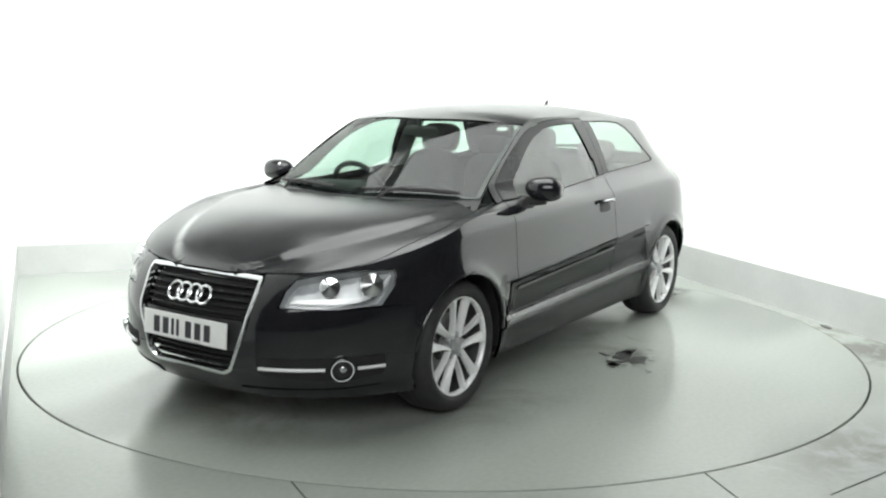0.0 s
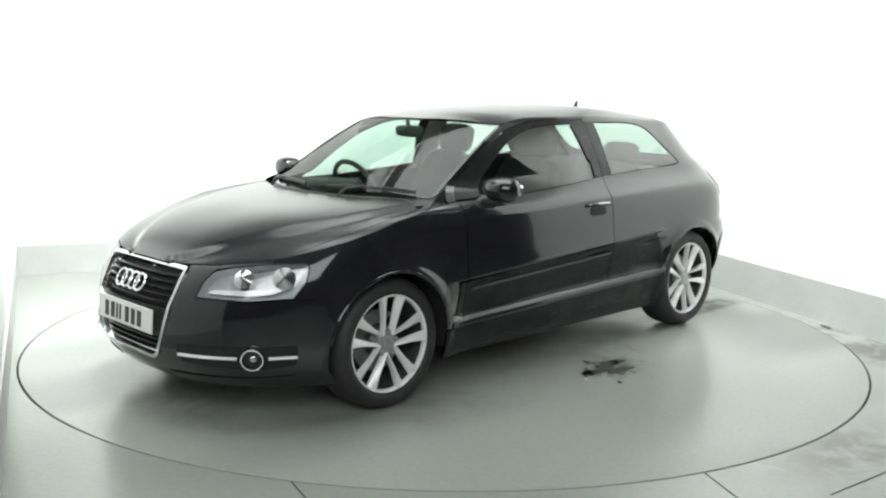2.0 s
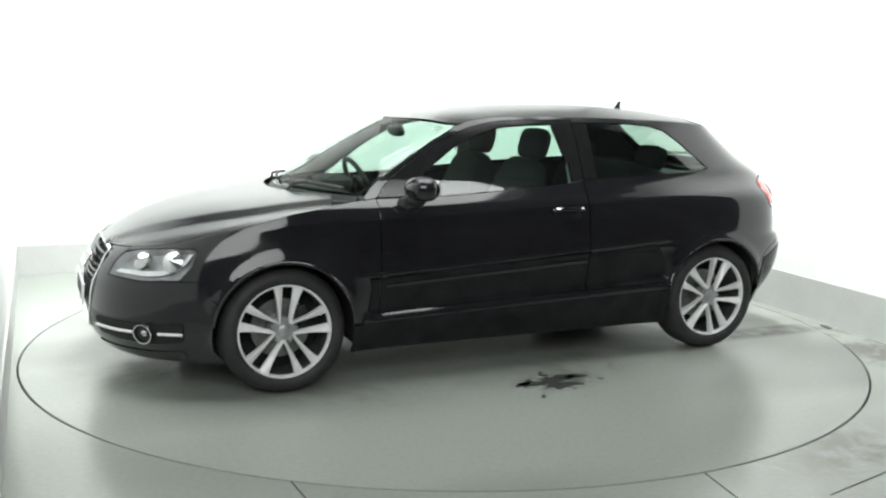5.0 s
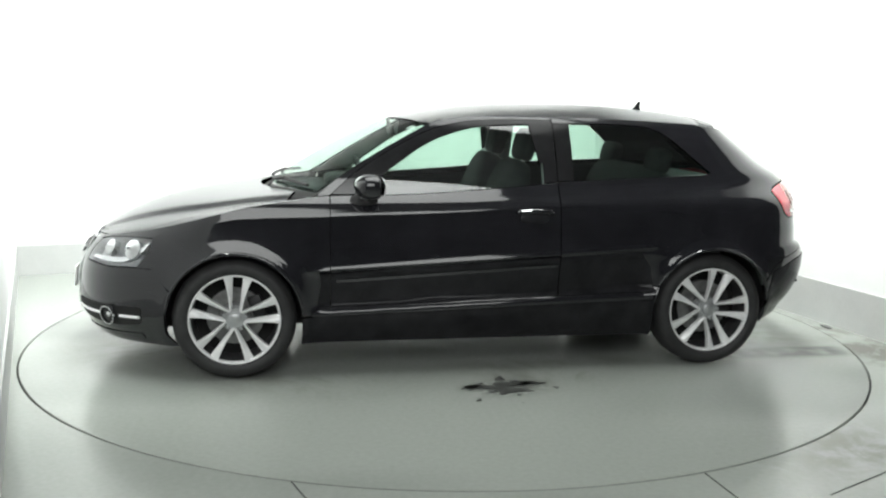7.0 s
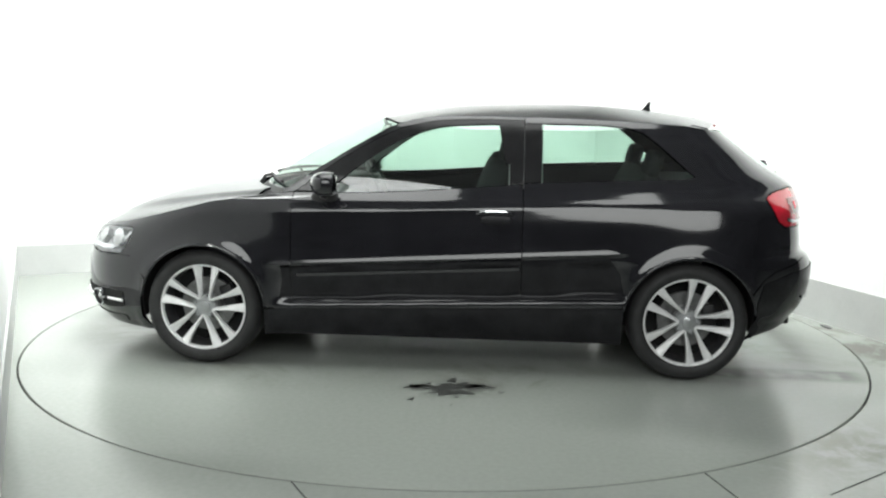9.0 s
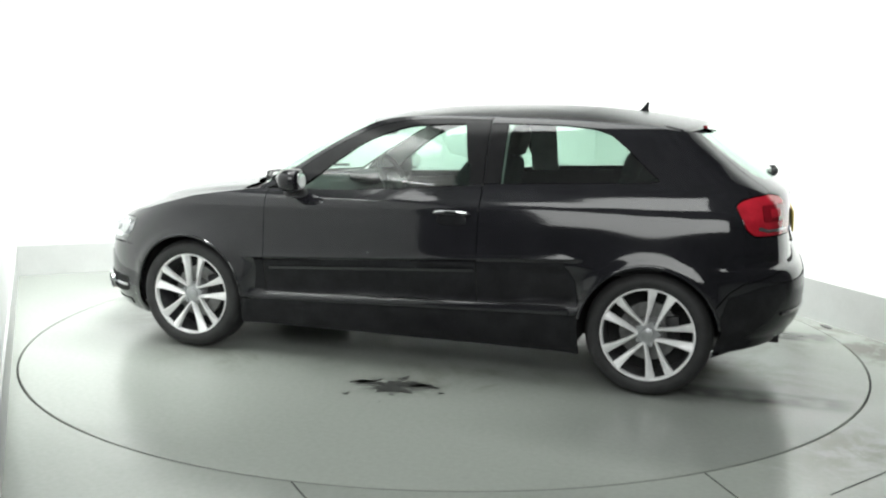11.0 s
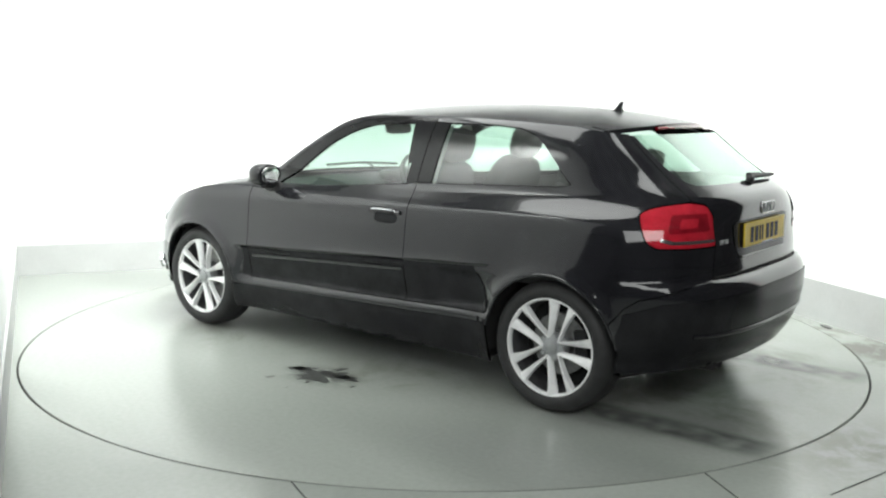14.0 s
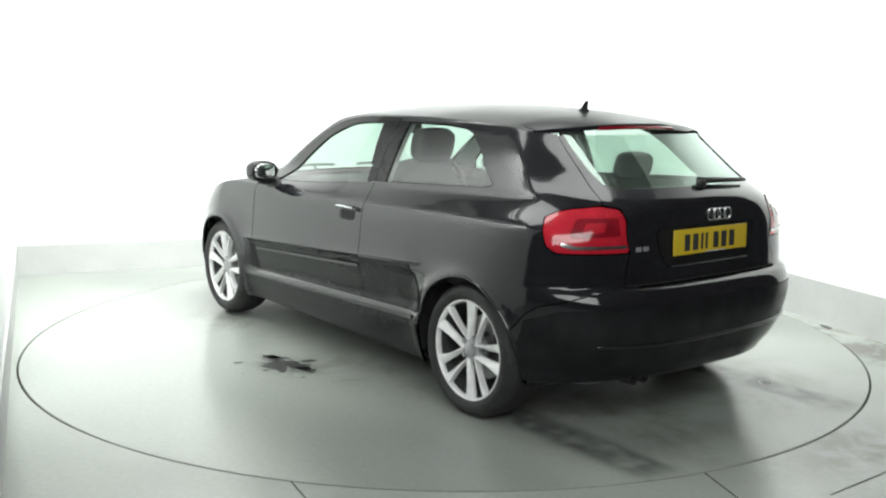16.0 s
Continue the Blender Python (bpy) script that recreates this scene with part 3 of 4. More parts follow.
def build_skin(car):
    lamp_out = [(2.24, .574), (2.233, .64), (2.209, .688)]
    # front wing: flank, and the strip beside the bonnet
    flank = on_flank([(DOOR_F + GAP, .335), (.935, .335)] + arch(HUB_X, 177, 26)[1:] + [(1.64, .50), (1.70, .578)])
    flank += [(1.797, .579), (1.757, .65), (1.763, .702), (1.787, .7285), (1.95, .7265), (2.12, .7095), (2.195, .694)]
    flank += [(u, float(bonnet_z(u))) for u in np.linspace(2.19, DOOR_F + GAP, 34)]
    xs = np.linspace(.81, 1.80, 26)
    strip = [(x, edge(x) * .9995) for x in xs] + [(x, edge(x) * (shut(x) + .006)) for x in xs[::-1]]
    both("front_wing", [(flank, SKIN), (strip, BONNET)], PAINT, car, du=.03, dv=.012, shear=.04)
    # bonnet
    left = [(x, edge(x) * shut(x)) for x in list(np.linspace(.97, 1.80, 30)) + list(np.linspace(1.82, 2.052, 14))]
    rear = [(1.165 - .24 * (y / .68) ** 2, y) for y in np.linspace(-.60, .60, 15)]
    left = [p for p in left if p[0] > 1.0]
    panel("bonnet", [([(x, -y) for x, y in left] + left[::-1] + rear[::-1], BONNET)], PAINT, car, du=.02, dv=.012)
    # front bumper, with the opening for the grille
    half = on_flank([(1.565, .175)] + arch(HUB_X, -12, 24.5, 12) + [(1.636, .496), (1.697, .574)])
    half += [(1.80, .5755), (2.0, .5665)] + lamp_out + [(2.20, .694), (2.195, .7095)]
    half += [(u, float(bonnet_z(u)) - .003) for u in np.linspace(2.21, UF - .34, 6)]
    half += [(UF - .352, .672), (UF - .335, .49), (UF - .262, .30), (UF - .225, .272)]
    low = [(ux(1.565, .175) + (UF - ux(1.565, .175)) * k / 12, .175) for k in range(1, 12)]
    mir = [(2 * UF - u, z) for u, z in half]
    panel("front_bumper", [(half + mir[::-1] + [(2 * UF - u, z) for u, z in low] + low[::-1], SKIN)], PAINT, car, dv=.03)
    # door: panel, window frame
    lower = [(DOOR_F - GAP, .332)] + [(DOOR_F - GAP, z) for z in (.5, .7, .90)] + [(.80, .943)] + curve(belt, .70, DOOR_R + GAP, 12) + [(DOOR_R + GAP, .7)]
    lower += [(x, float(sill_top(x)) + .005) for x in np.linspace(DOOR_R + GAP, .79, 10)]
    upper = curve(frame_top, .793, DOOR_R + GAP, 24) + [(DOOR_R + GAP, 1.02), (-.34, 1.012), (-.34, 1.318)] + curve(glass_top, -.32, .612, 22) + [(.612, .956), (.70, .951)]
    for flip in (False, True):
        door = panel("door", [(lower, SKIN)], PAINT, car, flip=flip, dv=.012, shear=.054)
        panel("window_frame", [(upper, SKIN)], TRIM, door, flip=flip, off=.001, label="gloss black window frame")
        glass = [(.61, .953)] + [(x, float(belt(x)) + .007) for x in np.linspace(.55, -.335, 8)] + [(-.335, 1.316)] + curve(glass_top, -.32, .605, 20)
        panel("door_glass", [(glass, SKIN)], GLASS, door, flip=flip, off=-.006, hem=0, label="green tinted door glass")
        handle(door, flip)
        # dulled overlay: the dark lower half of the door is shade, set into the material
        dull_door = [(x, float(fold(x))) for x in np.linspace(DOOR_F - .003, DOOR_R + .003, 16)]
        dull_door += [(x, float(sill_top(x)) + .046) for x in np.linspace(DOOR_R + .003, DOOR_F - .003, 10)]
        panel("door_shade", [(dull_door, SKIN)], SHADE_BLACK, door, off=.005, hem=.006, flip=flip, label="lower door skin dulled black for shade")
        rub = [(x, float(fold(x)) - .052) for x in np.linspace(.775, -.40, 16)]
        panel("rub_strip", [(rub + [(x, z + .016) for x, z in rub[::-1]], SKIN)], PAINT, door, off=.011, hem=.008, flip=flip, label="narrow black rubbing strip")
        mirror(door, flip)
    # rear quarter with pillars
    q = on_flank([(DOOR_R - GAP, .37), (-.93, .388)] + arch(-HUB_X, 12, 152)[1:] + [(-1.66, .555), (-1.72, .60)])
    q += [(-1.95, .655), (-2.19, .674), (-2.208, .74), (-2.241, .818), (-1.797, .819), (-1.728, .848), (-1.660, .963), (-1.716, .990), (-1.80, 1.004), (-1.962, 1.017), (-1.979, 1.018), (-1.944, 1.08), (-1.909, 1.20), (-1.872, 1.297)]
    q += [(u, float(rail_z(u))) for u in np.linspace(-1.866, DOOR_R - .002, 24)]
    q += [(DOOR_R - GAP, 1.326), (-.80, 1.324), (-.95, 1.312), (-1.04, 1.285), (-1.12, 1.225), (-1.20, 1.155), (-1.30, 1.066), (-1.25, 1.052)]
    q += [(-.8, 1.033), (DOOR_R - GAP, 1.016)]
    both("rear_quarter", [(q, SKIN)], PAINT, car, du=.028, dv=.012, shear=.054)
    qg = [(-.50, 1.322), (-.80, 1.320), (-.95, 1.308), (-1.036, 1.282), (-1.116, 1.222), (-1.195, 1.153), (-1.288, 1.068), (-1.245, 1.057), (-.8, 1.038), (-.50, 1.024)]
    both("quarter_glass", [(qg, SKIN)], GLASS, car, off=-.004, hem=0, label="green tinted fixed side glass")
    pil = [(DOOR_R - GAP, 1.02), (-.505, 1.024), (-.505, 1.322), (DOOR_R - GAP, 1.322)]
    both("door_pillar", [(pil, SKIN)], TRIM, car, off=.0005, label="gloss black door pillar")
    # windscreen pillar and roof side
    top = [(u, float(rail_z(u))) for u in np.linspace(DOOR_R + .003, .868, 36)]
    bot = [(x, float(frame_top(x)) + .004) for x in np.linspace(DOOR_R + .003, .80, 30)]
    both("windscreen_pillar", [(top + [(.86, .942)] + bot[::-1], SKIN)], PAINT, car)
    # sill
    # sill, in the same shade-dulled black
    s = [(.95, .18)] + [(x, float(sill_top(x))) for x in np.linspace(.948, -.945, 14)] + [(-.945, .18)]
    both("sill", [(s, SKIN)], SHADE_BLACK, car, dv=.02, label="black sill with a raised step")
    ribs = [(x, float(sill_top(x)) + .006) for x in np.linspace(.90, -.90, 20)]
    both("sill_strip", [(ribs + [(x, z + .034 - .012 * abs(x)) for x, z in ribs[::-1]], SKIN)], PAINT, car, off=.007, hem=.008, dv=.01, label="raised black strip above the sill")
    # dulled overlays carry the same shade on to wing and quarter
    front = [(.868, .385), (.852, .50), (.86, .56), (.85, float(fold(.85))), (DOOR_F + .003, float(fold(.81))), (DOOR_F + .003, .375)]
    both("wing_shade", [(front, SKIN)], SHADE_BLACK, car, off=.005, hem=.006, label="wing skin behind the front wheel, dulled for shade")
    rear = [(x, float(fold(x))) for x in np.linspace(DOOR_R - .003, -.86, 8)] + [(-.885, .62), (-.925, .56), (-.945, .44)] + [(x, float(sill_top(x)) + .046) for x in np.linspace(-.93, DOOR_R - .003, 8)]
    both("quarter_shade", [(rear, SKIN)], SHADE_BLACK, car, off=.005, hem=.006, label="quarter skin before the rear wheel, dulled for shade")
    for sgn in (1, -1):
        for hx, a0, a1 in ((HUB_X, 176, 8), (-HUB_X, 10, 172)):
            bm = bmesh.new()
            pts = [skin_point(ux(x, z), z, -.004)[0] for x, z in arch(hx, a0, a1, 40, ARCH - .003)]
            tube(bm, [(p.x, sgn * p.y, p.z) for p in pts], .008, 8)
            part("arch_lip", bm, PAINT, car)
    # roof
    ys = np.linspace(-.575, .575, 21)
    front = [(.412 - .163 * (y / .598) ** 2, y) for y in ys]
    xs = np.linspace(.24, -1.375, 30)
    yr = [float(np.interp(x, _f[:, 0], _f[:, 1])) * .998 for x in xs]
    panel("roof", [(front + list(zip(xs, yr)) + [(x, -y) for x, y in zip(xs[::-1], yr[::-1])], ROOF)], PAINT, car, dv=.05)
    spoiler(car)
    # windscreen
    panel("windscreen", [(rounded([(-.985, .012), (.985, .012), (.985, .985), (-.985, .985)], .04), SCREEN)], GLASS_SCREEN, car, off=.001, hem=0, du=.08, dv=.05, label="green tinted raked windscreen")
    rimo, rimi = .992, .955
    ring = [[(a, .035), (b, .035), (b, .99), (a, .99)] for a, b in ((-rimo, -rimi), (rimi, rimo))] + [[(-rimo, 0), (rimo, 0), (rimo, .035), (-rimo, .035)]]
    panel("screen_border", [(q, SCREEN) for q in ring], TRIM, car, off=-.004, hem=0, label="black printed border of the windscreen")
    panel("scuttle", [([(-1.0, -.115), (1.0, -.115), (1.0, -.004), (-1.0, -.004)], SCREEN)], PLASTIC, car, off=-.004, label="black plastic scuttle under the windscreen")
    panel("tax_disc", [(rounded([(.80, .885), (.885, .885), (.885, .945), (.80, .945)], .03), SCREEN)], PLATE_WHITE, car, off=-.006, hem=0, label="small pale sticker on the windscreen")
    # tailgate
    t = [(-1.878, 1.294), (-1.915, 1.20), (-1.950, 1.08), (-1.985, 1.018), (-2.083, 1.007), (-2.168, .956), (-2.208, .90), (-2.247, .82), (-2.214, .74), (-2.196, .690), (-2.3, .678)]
    g = [(-1.926, 1.290), (-1.958, 1.225), (-1.990, 1.146), (-2.030, 1.10), (-2.10, 1.079)]
    t2, g2 = [(2 * UR - u, z) for u, z in t], [(2 * UR - u, z) for u, z in g]
    gate = panel("tailgate", [(t + t2[::-1] + g2 + g[::-1], SKIN)], PAINT, car, dv=.025)
    gi = [(-1.914, 1.30), (-1.948, 1.22), (-1.981, 1.138), (-2.023, 1.09), (-2.10, 1.069)]
    panel("rear_glass", [(gi + [(2 * UR - u, z) for u, z in gi[::-1]], SKIN)], GLASS_REAR, gate, off=-.005, hem=0, label="green tinted rear glass with added sheen")
    # rear bumper
    r = on_flank([(-1.60, .235)] + arch(-HUB_X, 194, 153.5, 12) + [(-1.663, .551), (-1.725, .595)])
    r += [(-1.95, .651), (-2.1, .674), (-2.3, .672), (UR, .671)]
    r = r + [(2 * UR - u, z) for u, z in r[-2::-1]] + [(u, .235 + .035 * math.sin((u - UR + 1.0) / 2 * math.pi)) for u in np.linspace(UR - .95, UR + .95, 18)]
    panel("rear_bumper", [(r, SKIN)], PAINT, car, dv=.025)
    # overlay darkens the bumper below its edge, in place of shade
    low = [(ux(-1.605, .245), .245)] + on_flank([(-1.635, .345), (-1.632, .43), (-1.66, .53)]) + [(-1.80, .585), (-2.0, .598), (-2.3, .606), (UR, .608)]
    low = low + [(2 * UR - u, z) for u, z in low[-2::-1]] + [(u, .246 + .035 * math.sin((u - UR + 1.0) / 2 * math.pi)) for u in np.linspace(UR - .93, UR + .93, 18)]
    panel("bumper_shade", [(low, SKIN)], SHADE_BLACK, car, off=.004, hem=.006, dv=.025, label="lower rear bumper, dulled black for shade")
    bm = bmesh.new()
    tube(bm, [skin_point(u, .432 + .012 * math.sin((u - UR) * 1.2) ** 2, .004)[0] for u in np.linspace(-1.98, 2 * UR + 1.98, 40)], .010, 10)
    part("bumper_lip", bm, PAINT, car, "raised crease along the rear bumper")
    # dark inner shell behind the gaps
    inner = on_flank([(1.6, .17)] + arch(HUB_X, -10, 190, 20, ARCH + .004) + [(.9, .17), (-.9, .17)] + arch(-HUB_X, -10, 190, 20, ARCH + .004) + [(-1.6, .19)])
    inner += [(-2.3, .3), (UR + .01, .3), (UR + .01, .9), (-1.75, .94), (-1.25, .97), (-.4, .96), (.5, .93), (.8, .915), (1.3, .85), (1.7, .55), (2.2, .53), (2.28, .18)]
    both("inner_shell", [(inner, SKIN)], UNDER, car, off=-.030, hem=0, label="dark inner body behind the panels")
    bm = bmesh.new()
    box(bm, pose(0, 0, .20), 1.75, 1.56, .06)
    box(bm, pose(0.05, 0, .25), 3.5, .95, .10)
    part("floor_pan", bm, UNDER, car)
    for hx in (HUB_X, -HUB_X):
        for sgn in (1, -1):
            bm = bmesh.new()
            rows = []
            for x, z in arch(hx, -12, 192, 26, ARCH + .006):
                rows.append([bm.verts.new((x, sgn * y, z)) for y in (.865 if abs(x) < 1.5 else .80, .70, .50)])
            for a, b in zip(rows, rows[1:]):
                for i in range(2):
                    bm.faces.new((a[i], a[i + 1], b[i + 1], b[i]))
            bm.faces.new([r[2] for r in rows])
            part("arch_liner", bm, UNDER, car)


def spoiler(car):
    xs, ys = np.linspace(-1.385, -1.500, 8), np.linspace(-.56, .56, 25)
    V, F = [], []
    for layer in (0, 1):
        for x in xs:
            for y in ys:
                k = abs(y) / .56
                xx = x + .085 * k ** 2.2 * (1 + .3 * (-1.385 - x) / .115)
                base = roof(np.array([max(xx, -1.48)]), np.array([y * .985]))[0]
                drop = max(0, -1.48 - xx) * .14
                z = base[2] - drop - (.019 * (.55 + .45 * (xs[0] - x) / .115) if layer else -.002)
                V.append((xx, y, z))
    n, m = len(xs), len(ys)
    for layer in (0, 1):
        for i in range(n - 1):
            for j in range(m - 1):
                q = [layer * n * m + i * m + j, layer * n * m + i * m + j + 1, layer * n * m + (i + 1) * m + j + 1, layer * n * m + (i + 1) * m + j]
                F.append(q if layer == 0 else q[::-1])
    o = n * m
    loop = [i * m for i in range(n)] + [(n - 1) * m + j for j in range(1, m)] + [i * m + m - 1 for i in range(n - 2, -1, -1)]
    for a, b in zip(loop, loop[1:]):
        F.append([a, b, b + o, a + o])
    bm = bmesh.new()
    vs = [bm.verts.new(v) for v in V]
    for f in F:
        bm.faces.new([vs[i] for i in f])
    sp = part("roof_spoiler", bm, PAINT, car, smooth_angle=35)
    bm = bmesh.new()
    pts = [Vector((-1.506 + .085 * (abs(y) / .56) ** 2.2 * 1.3, y, 1.328 - .006 * (abs(y) / .3) ** 2)) for y in np.linspace(-.26, .26, 13)]
    tube(bm, pts, .009, 6)
    part("brake_light", bm, RED_DEEP, sp, "red high-level brake light")


def handle(door, flip):
    m = skin_frame(-.272, .852, 0)
    if flip:
        m = Matrix.Diagonal((1, -1, 1, 1)) @ m
    # raised dark patch stands for the shaded hollow behind the handle
    bm = bmesh.new()
    blob(bm, m @ Matrix.Translation((0, -.022, -.002)), .165, .055, .010, 20, .6)
    part("handle_cup", bm, SHADE_BLACK, door, "handle cup, dulled black as a shaded recess")
    bm = bmesh.new()
    tube(bm, [m @ Vector((x, .010 + .004 * (1 - (x / .09) ** 2), .010 + .024 * (1 - (abs(x) / .095) ** 4))) for x in np.linspace(-.095, .095, 15)], .0095, 8)
    h = part("door_handle", bm, PAINT, door)
    bm = bmesh.new()
    tube(bm, [m @ Vector((x, .017 + .004 * (1 - (x / .09) ** 2), .014 + .024 * (1 - (abs(x) / .095) ** 4))) for x in np.linspace(-.082, .082, 15)], .0055, 6)
    part("handle_strip", bm, CHROME, h, "bright metal strip on the handle")


def mirror(door, flip):
    s = -1 if flip else 1
    bm = bmesh.new()
    blob(bm, pose(.605, s * .915, 1.003, 0, 0, s * 10), .165, .195, .125, 32, .84)
    for v in bm.verts:
        if v.co.x < .562:
            v.co.x = .562 + (v.co.x - .562) * .12
        v.co.z += .09 * (.93 - abs(v.co.y)) * (1 if v.co.z < 1.0 else -.4)
    part("mirror_housing", bm, PAINT, door)
    bm = bmesh.new()
    blob(bm, pose(.553, s * .918, 1.003, 0, 0, s * 10), .014, .155, .092, 20, .8)
    part("mirror_glass", bm, MIRROR, door, "silvered mirror glass")
    bm = bmesh.new()
    tube(bm, [(.63, s * .80, .945), (.63, s * .84, .938), (.62, s * .88, .935), (.605, s * .93, .945)], [.030, .027, .024, .024], 12, squash=.8)
    blob(bm, pose(.63, s * .825, .915), .15, .05, .085, 16, .7)
    part("mirror_foot", bm, PLASTIC, door)


def frame_ring(bm, outline, width, off0, off1):
    """A raised band of the given width inside an outline on the skin."""
    n = len(outline)
    c = Vector((sum(p[0] for p in outline) / n, sum(p[1] for p in outline) / n))
    rows = []
    for i, p in enumerate(outline):
        a, b = Vector(outline[i - 1]), Vector(outline[(i + 1) % n])
        d = (b - a).normalized()
        nrm = Vector((-d.y, d.x))
        if nrm.dot(c - Vector(p)) < 0:
            nrm = -nrm
        q = Vector(p) + nrm * width
        mid = (Vector(p) + q) / 2
        rows.append([bm.verts.new(skin_point(p[0], p[1], off0)[0]), bm.verts.new(skin_point(p[0] * .8 + mid.x * .2, p[1] * .8 + mid.y * .2, off1 * .8)[0]), bm.verts.new(skin_point(mid.x, mid.y, off1)[0]),
                     bm.verts.new(skin_point(q.x * .8 + mid.x * .2, q.y * .8 + mid.y * .2, off1 * .8)[0]), bm.verts.new(skin_point(q.x, q.y, off0)[0])])
    for i in range(n):
        a, b = rows[i], rows[(i + 1) % n]
        for k in range(4):
            bm.faces.new((a[k], a[k + 1], b[k + 1], b[k]))


def emblem(parent, u, z, width, off, name="emblem"):
    """Four linked rings."""
    m = skin_frame(u, z, off)
    r = width / (2 + 3 * 1.47)
    for k in range(4):
        bm = bmesh.new()
        cx = (k - 1.5) * 1.47 * r
        tube(bm, [m @ Vector((cx + r * math.cos(a), r * math.sin(a), .003 * (k % 2))) for a in np.linspace(0, 2 * math.pi, 33)[:-1]], r * .15, 8, True)
        part(name, bm, CHROME, parent, "bright metal ring of the emblem")


def plate(name, parent, u, z, off, mat, label, tilt=0, hgt=.111):
    m = skin_frame(u, z, off) @ pose(0, 0, 0, tilt, 0, 0)
    bm = bmesh.new()
    box(bm, m, .52, hgt, .008, .002, 1)
    ob = part(name, bm, mat, parent, label)
    x = -.195
    for k in range(7):
        w = .018 if k in (2, 3) else .044
        bm = bmesh.new()
        box(bm, m @ Matrix.Translation((x + w / 2, -.003, .005)), w * .8, .072, .003)
        part("plate_bar", bm, INK, ob, "dark bar on the number plate")
        x += w + .014 + (.022 if k == 3 else 0)
    bm = bmesh.new()
    box(bm, m @ Matrix.Translation((.03, -.052, .0045)), .14, .006, .002)
    part("plate_bar", bm, LAMP_GREY, ob, "thin grey line at the plate's foot")
    return ob


def build_front(car):
    # grille: dark opening, slats, chrome surround
    out = [(UF - .318, .683), (UF + .318, .683), (UF + .332, .655), (UF + .322, .49), (UF + .255, .30), (UF + .215, .279), (UF - .215, .279), (UF - .255, .30), (UF - .322, .49), (UF - .332, .655)]
    out = rounded(out, .03, 4)
    g = panel("grille", [(out, SKIN)], UNDER, car, off=-.045, hem=0, label="deep black radiator grille")
    bm = bmesh.new()
    big = rounded([(UF - .342, .690), (UF + .342, .690), (UF + .350, .66), (UF + .336, .49), (UF + .268, .295), (UF + .225, .268), (UF - .225, .268), (UF - .268, .295), (UF - .336, .49), (UF - .350, .66)], .03, 4)
    frame_ring(bm, big, .019, -.02, .010)
    part("grille_surround", bm, CHROME, g, "bright chrome surround of the grille")
    for k, z in enumerate(np.linspace(.655, .30, 13)):
        w = .315 if z > .49 else .245 + (z - .30) / .19 * .07
        bm = bmesh.new()
        rows = []
        for u in np.linspace(UF - w, UF + w, 21):
            rows.append([bm.verts.new(skin_point(u, z + dz, o)[0]) for dz, o in ((-.008, -.036), (-.004, -.020), (.005, -.018), (.009, -.036))])
        for a, b in zip(rows, rows[1:]):
            for i in range(3):
                bm.faces.new((a[i], a[i + 1], b[i + 1], b[i]))
        part("grille_slat", bm, TRIM, g)
    bm = bmesh.new()
    rows = [[bm.verts.new(skin_point(u, z, -.012)[0]) for z in (.375, .51)] for u in np.linspace(UF - .30, UF + .30, 15)]
    for a, b in zip(rows, rows[1:]):
        bm.faces.new((a[0], a[1], b[1], b[0]))
    part("plate_holder", bm, PLASTIC, g)
    plate("front_plate", car, UF, .444, .004, PLATE_WHITE, "white front number plate with dark bars")
    emblem(car, UF, .594, .262, .006)
    for flip in (False, True):
        lamp = panel("headlamp", [(LAMP, SKIN)], LAMP_GREY, car, off=-.055, hem=0, flip=flip, label="clear headlamp with bright reflectors", du=.03, dv=.02)
        S = Matrix.Diagonal((1, -1, 1, 1)) if flip else Matrix()
        panel("lamp_cover", [(LAMP, SKIN)], LENS, lamp, hem=0, flip=flip, off=-.001, du=.03, dv=.02)
        bm = bmesh.new()
        rows = [[bm.verts.new(S @ skin_point(u, z, o)[0]) for o in (-.002, -.056)] for u, z in LAMP]
        for a, b in zip(rows, rows[1:] + rows[:1]):
            bm.faces.new((a[0], a[1], b[1], b[0]))
        part("lamp_wall", bm, LAMP_GREY, lamp)
        for u, z, r in ((2.05, .662, .040), (1.868, .668, .046)):
            m = S @ skin_frame(u, z, -.030)
            bm = bmesh.new()
            prof = [(r * k, -.055 * (1 - k * k)) for k in (.12, .35, .6, .85, 1.0)]
            q = m @ Matrix.Rotation(radians(90), 4, "X")
            spin(bm, [(rr, -yy) for rr, yy in prof] + [(r * 1.08, 0.0), (r * 1.08, .03)], q, 28)
            part("reflector", bm, SILVER_LAMP, lamp, "round bright reflector")
            bm = bmesh.new()
            bmesh.ops.create_uvsphere(bm, u_segments=16, v_segments=8, radius=r * .34, matrix=m @ Matrix.Translation((0, 0, -.015)))
            part("bulb", bm, CHROME, lamp)
        tick = [(2.20, .598), (2.0, .594), (1.90, .600), (1.83, .625), (1.795, .665), (1.785, .705), (1.80, .705), (1.822, .665), (1.86, .630), (1.93, .622), (2.0, .618), (2.17, .614)]
        panel("light_strip", [(tick, SKIN)], ALLOY, lamp, off=-.010, hem=.03, flip=flip, du=.03, dv=.02, label="bright curved strip inside the lamp")
        # lower intake with fog lamp
        inlet = rounded([(2.315, .362), (1.76, .372), (1.765, .285), (1.90, .268), (2.10, .270), (2.30, .285)], .02, 3)
        i = panel("side_intake", [(inlet, SKIN)], UNDER, car, off=.004, hem=.006, flip=flip, label="black lower air intake")
        fl = S @ skin_frame(1.952, .325, .012)
        q = fl @ Matrix.Rotation(radians(90), 4, "X")
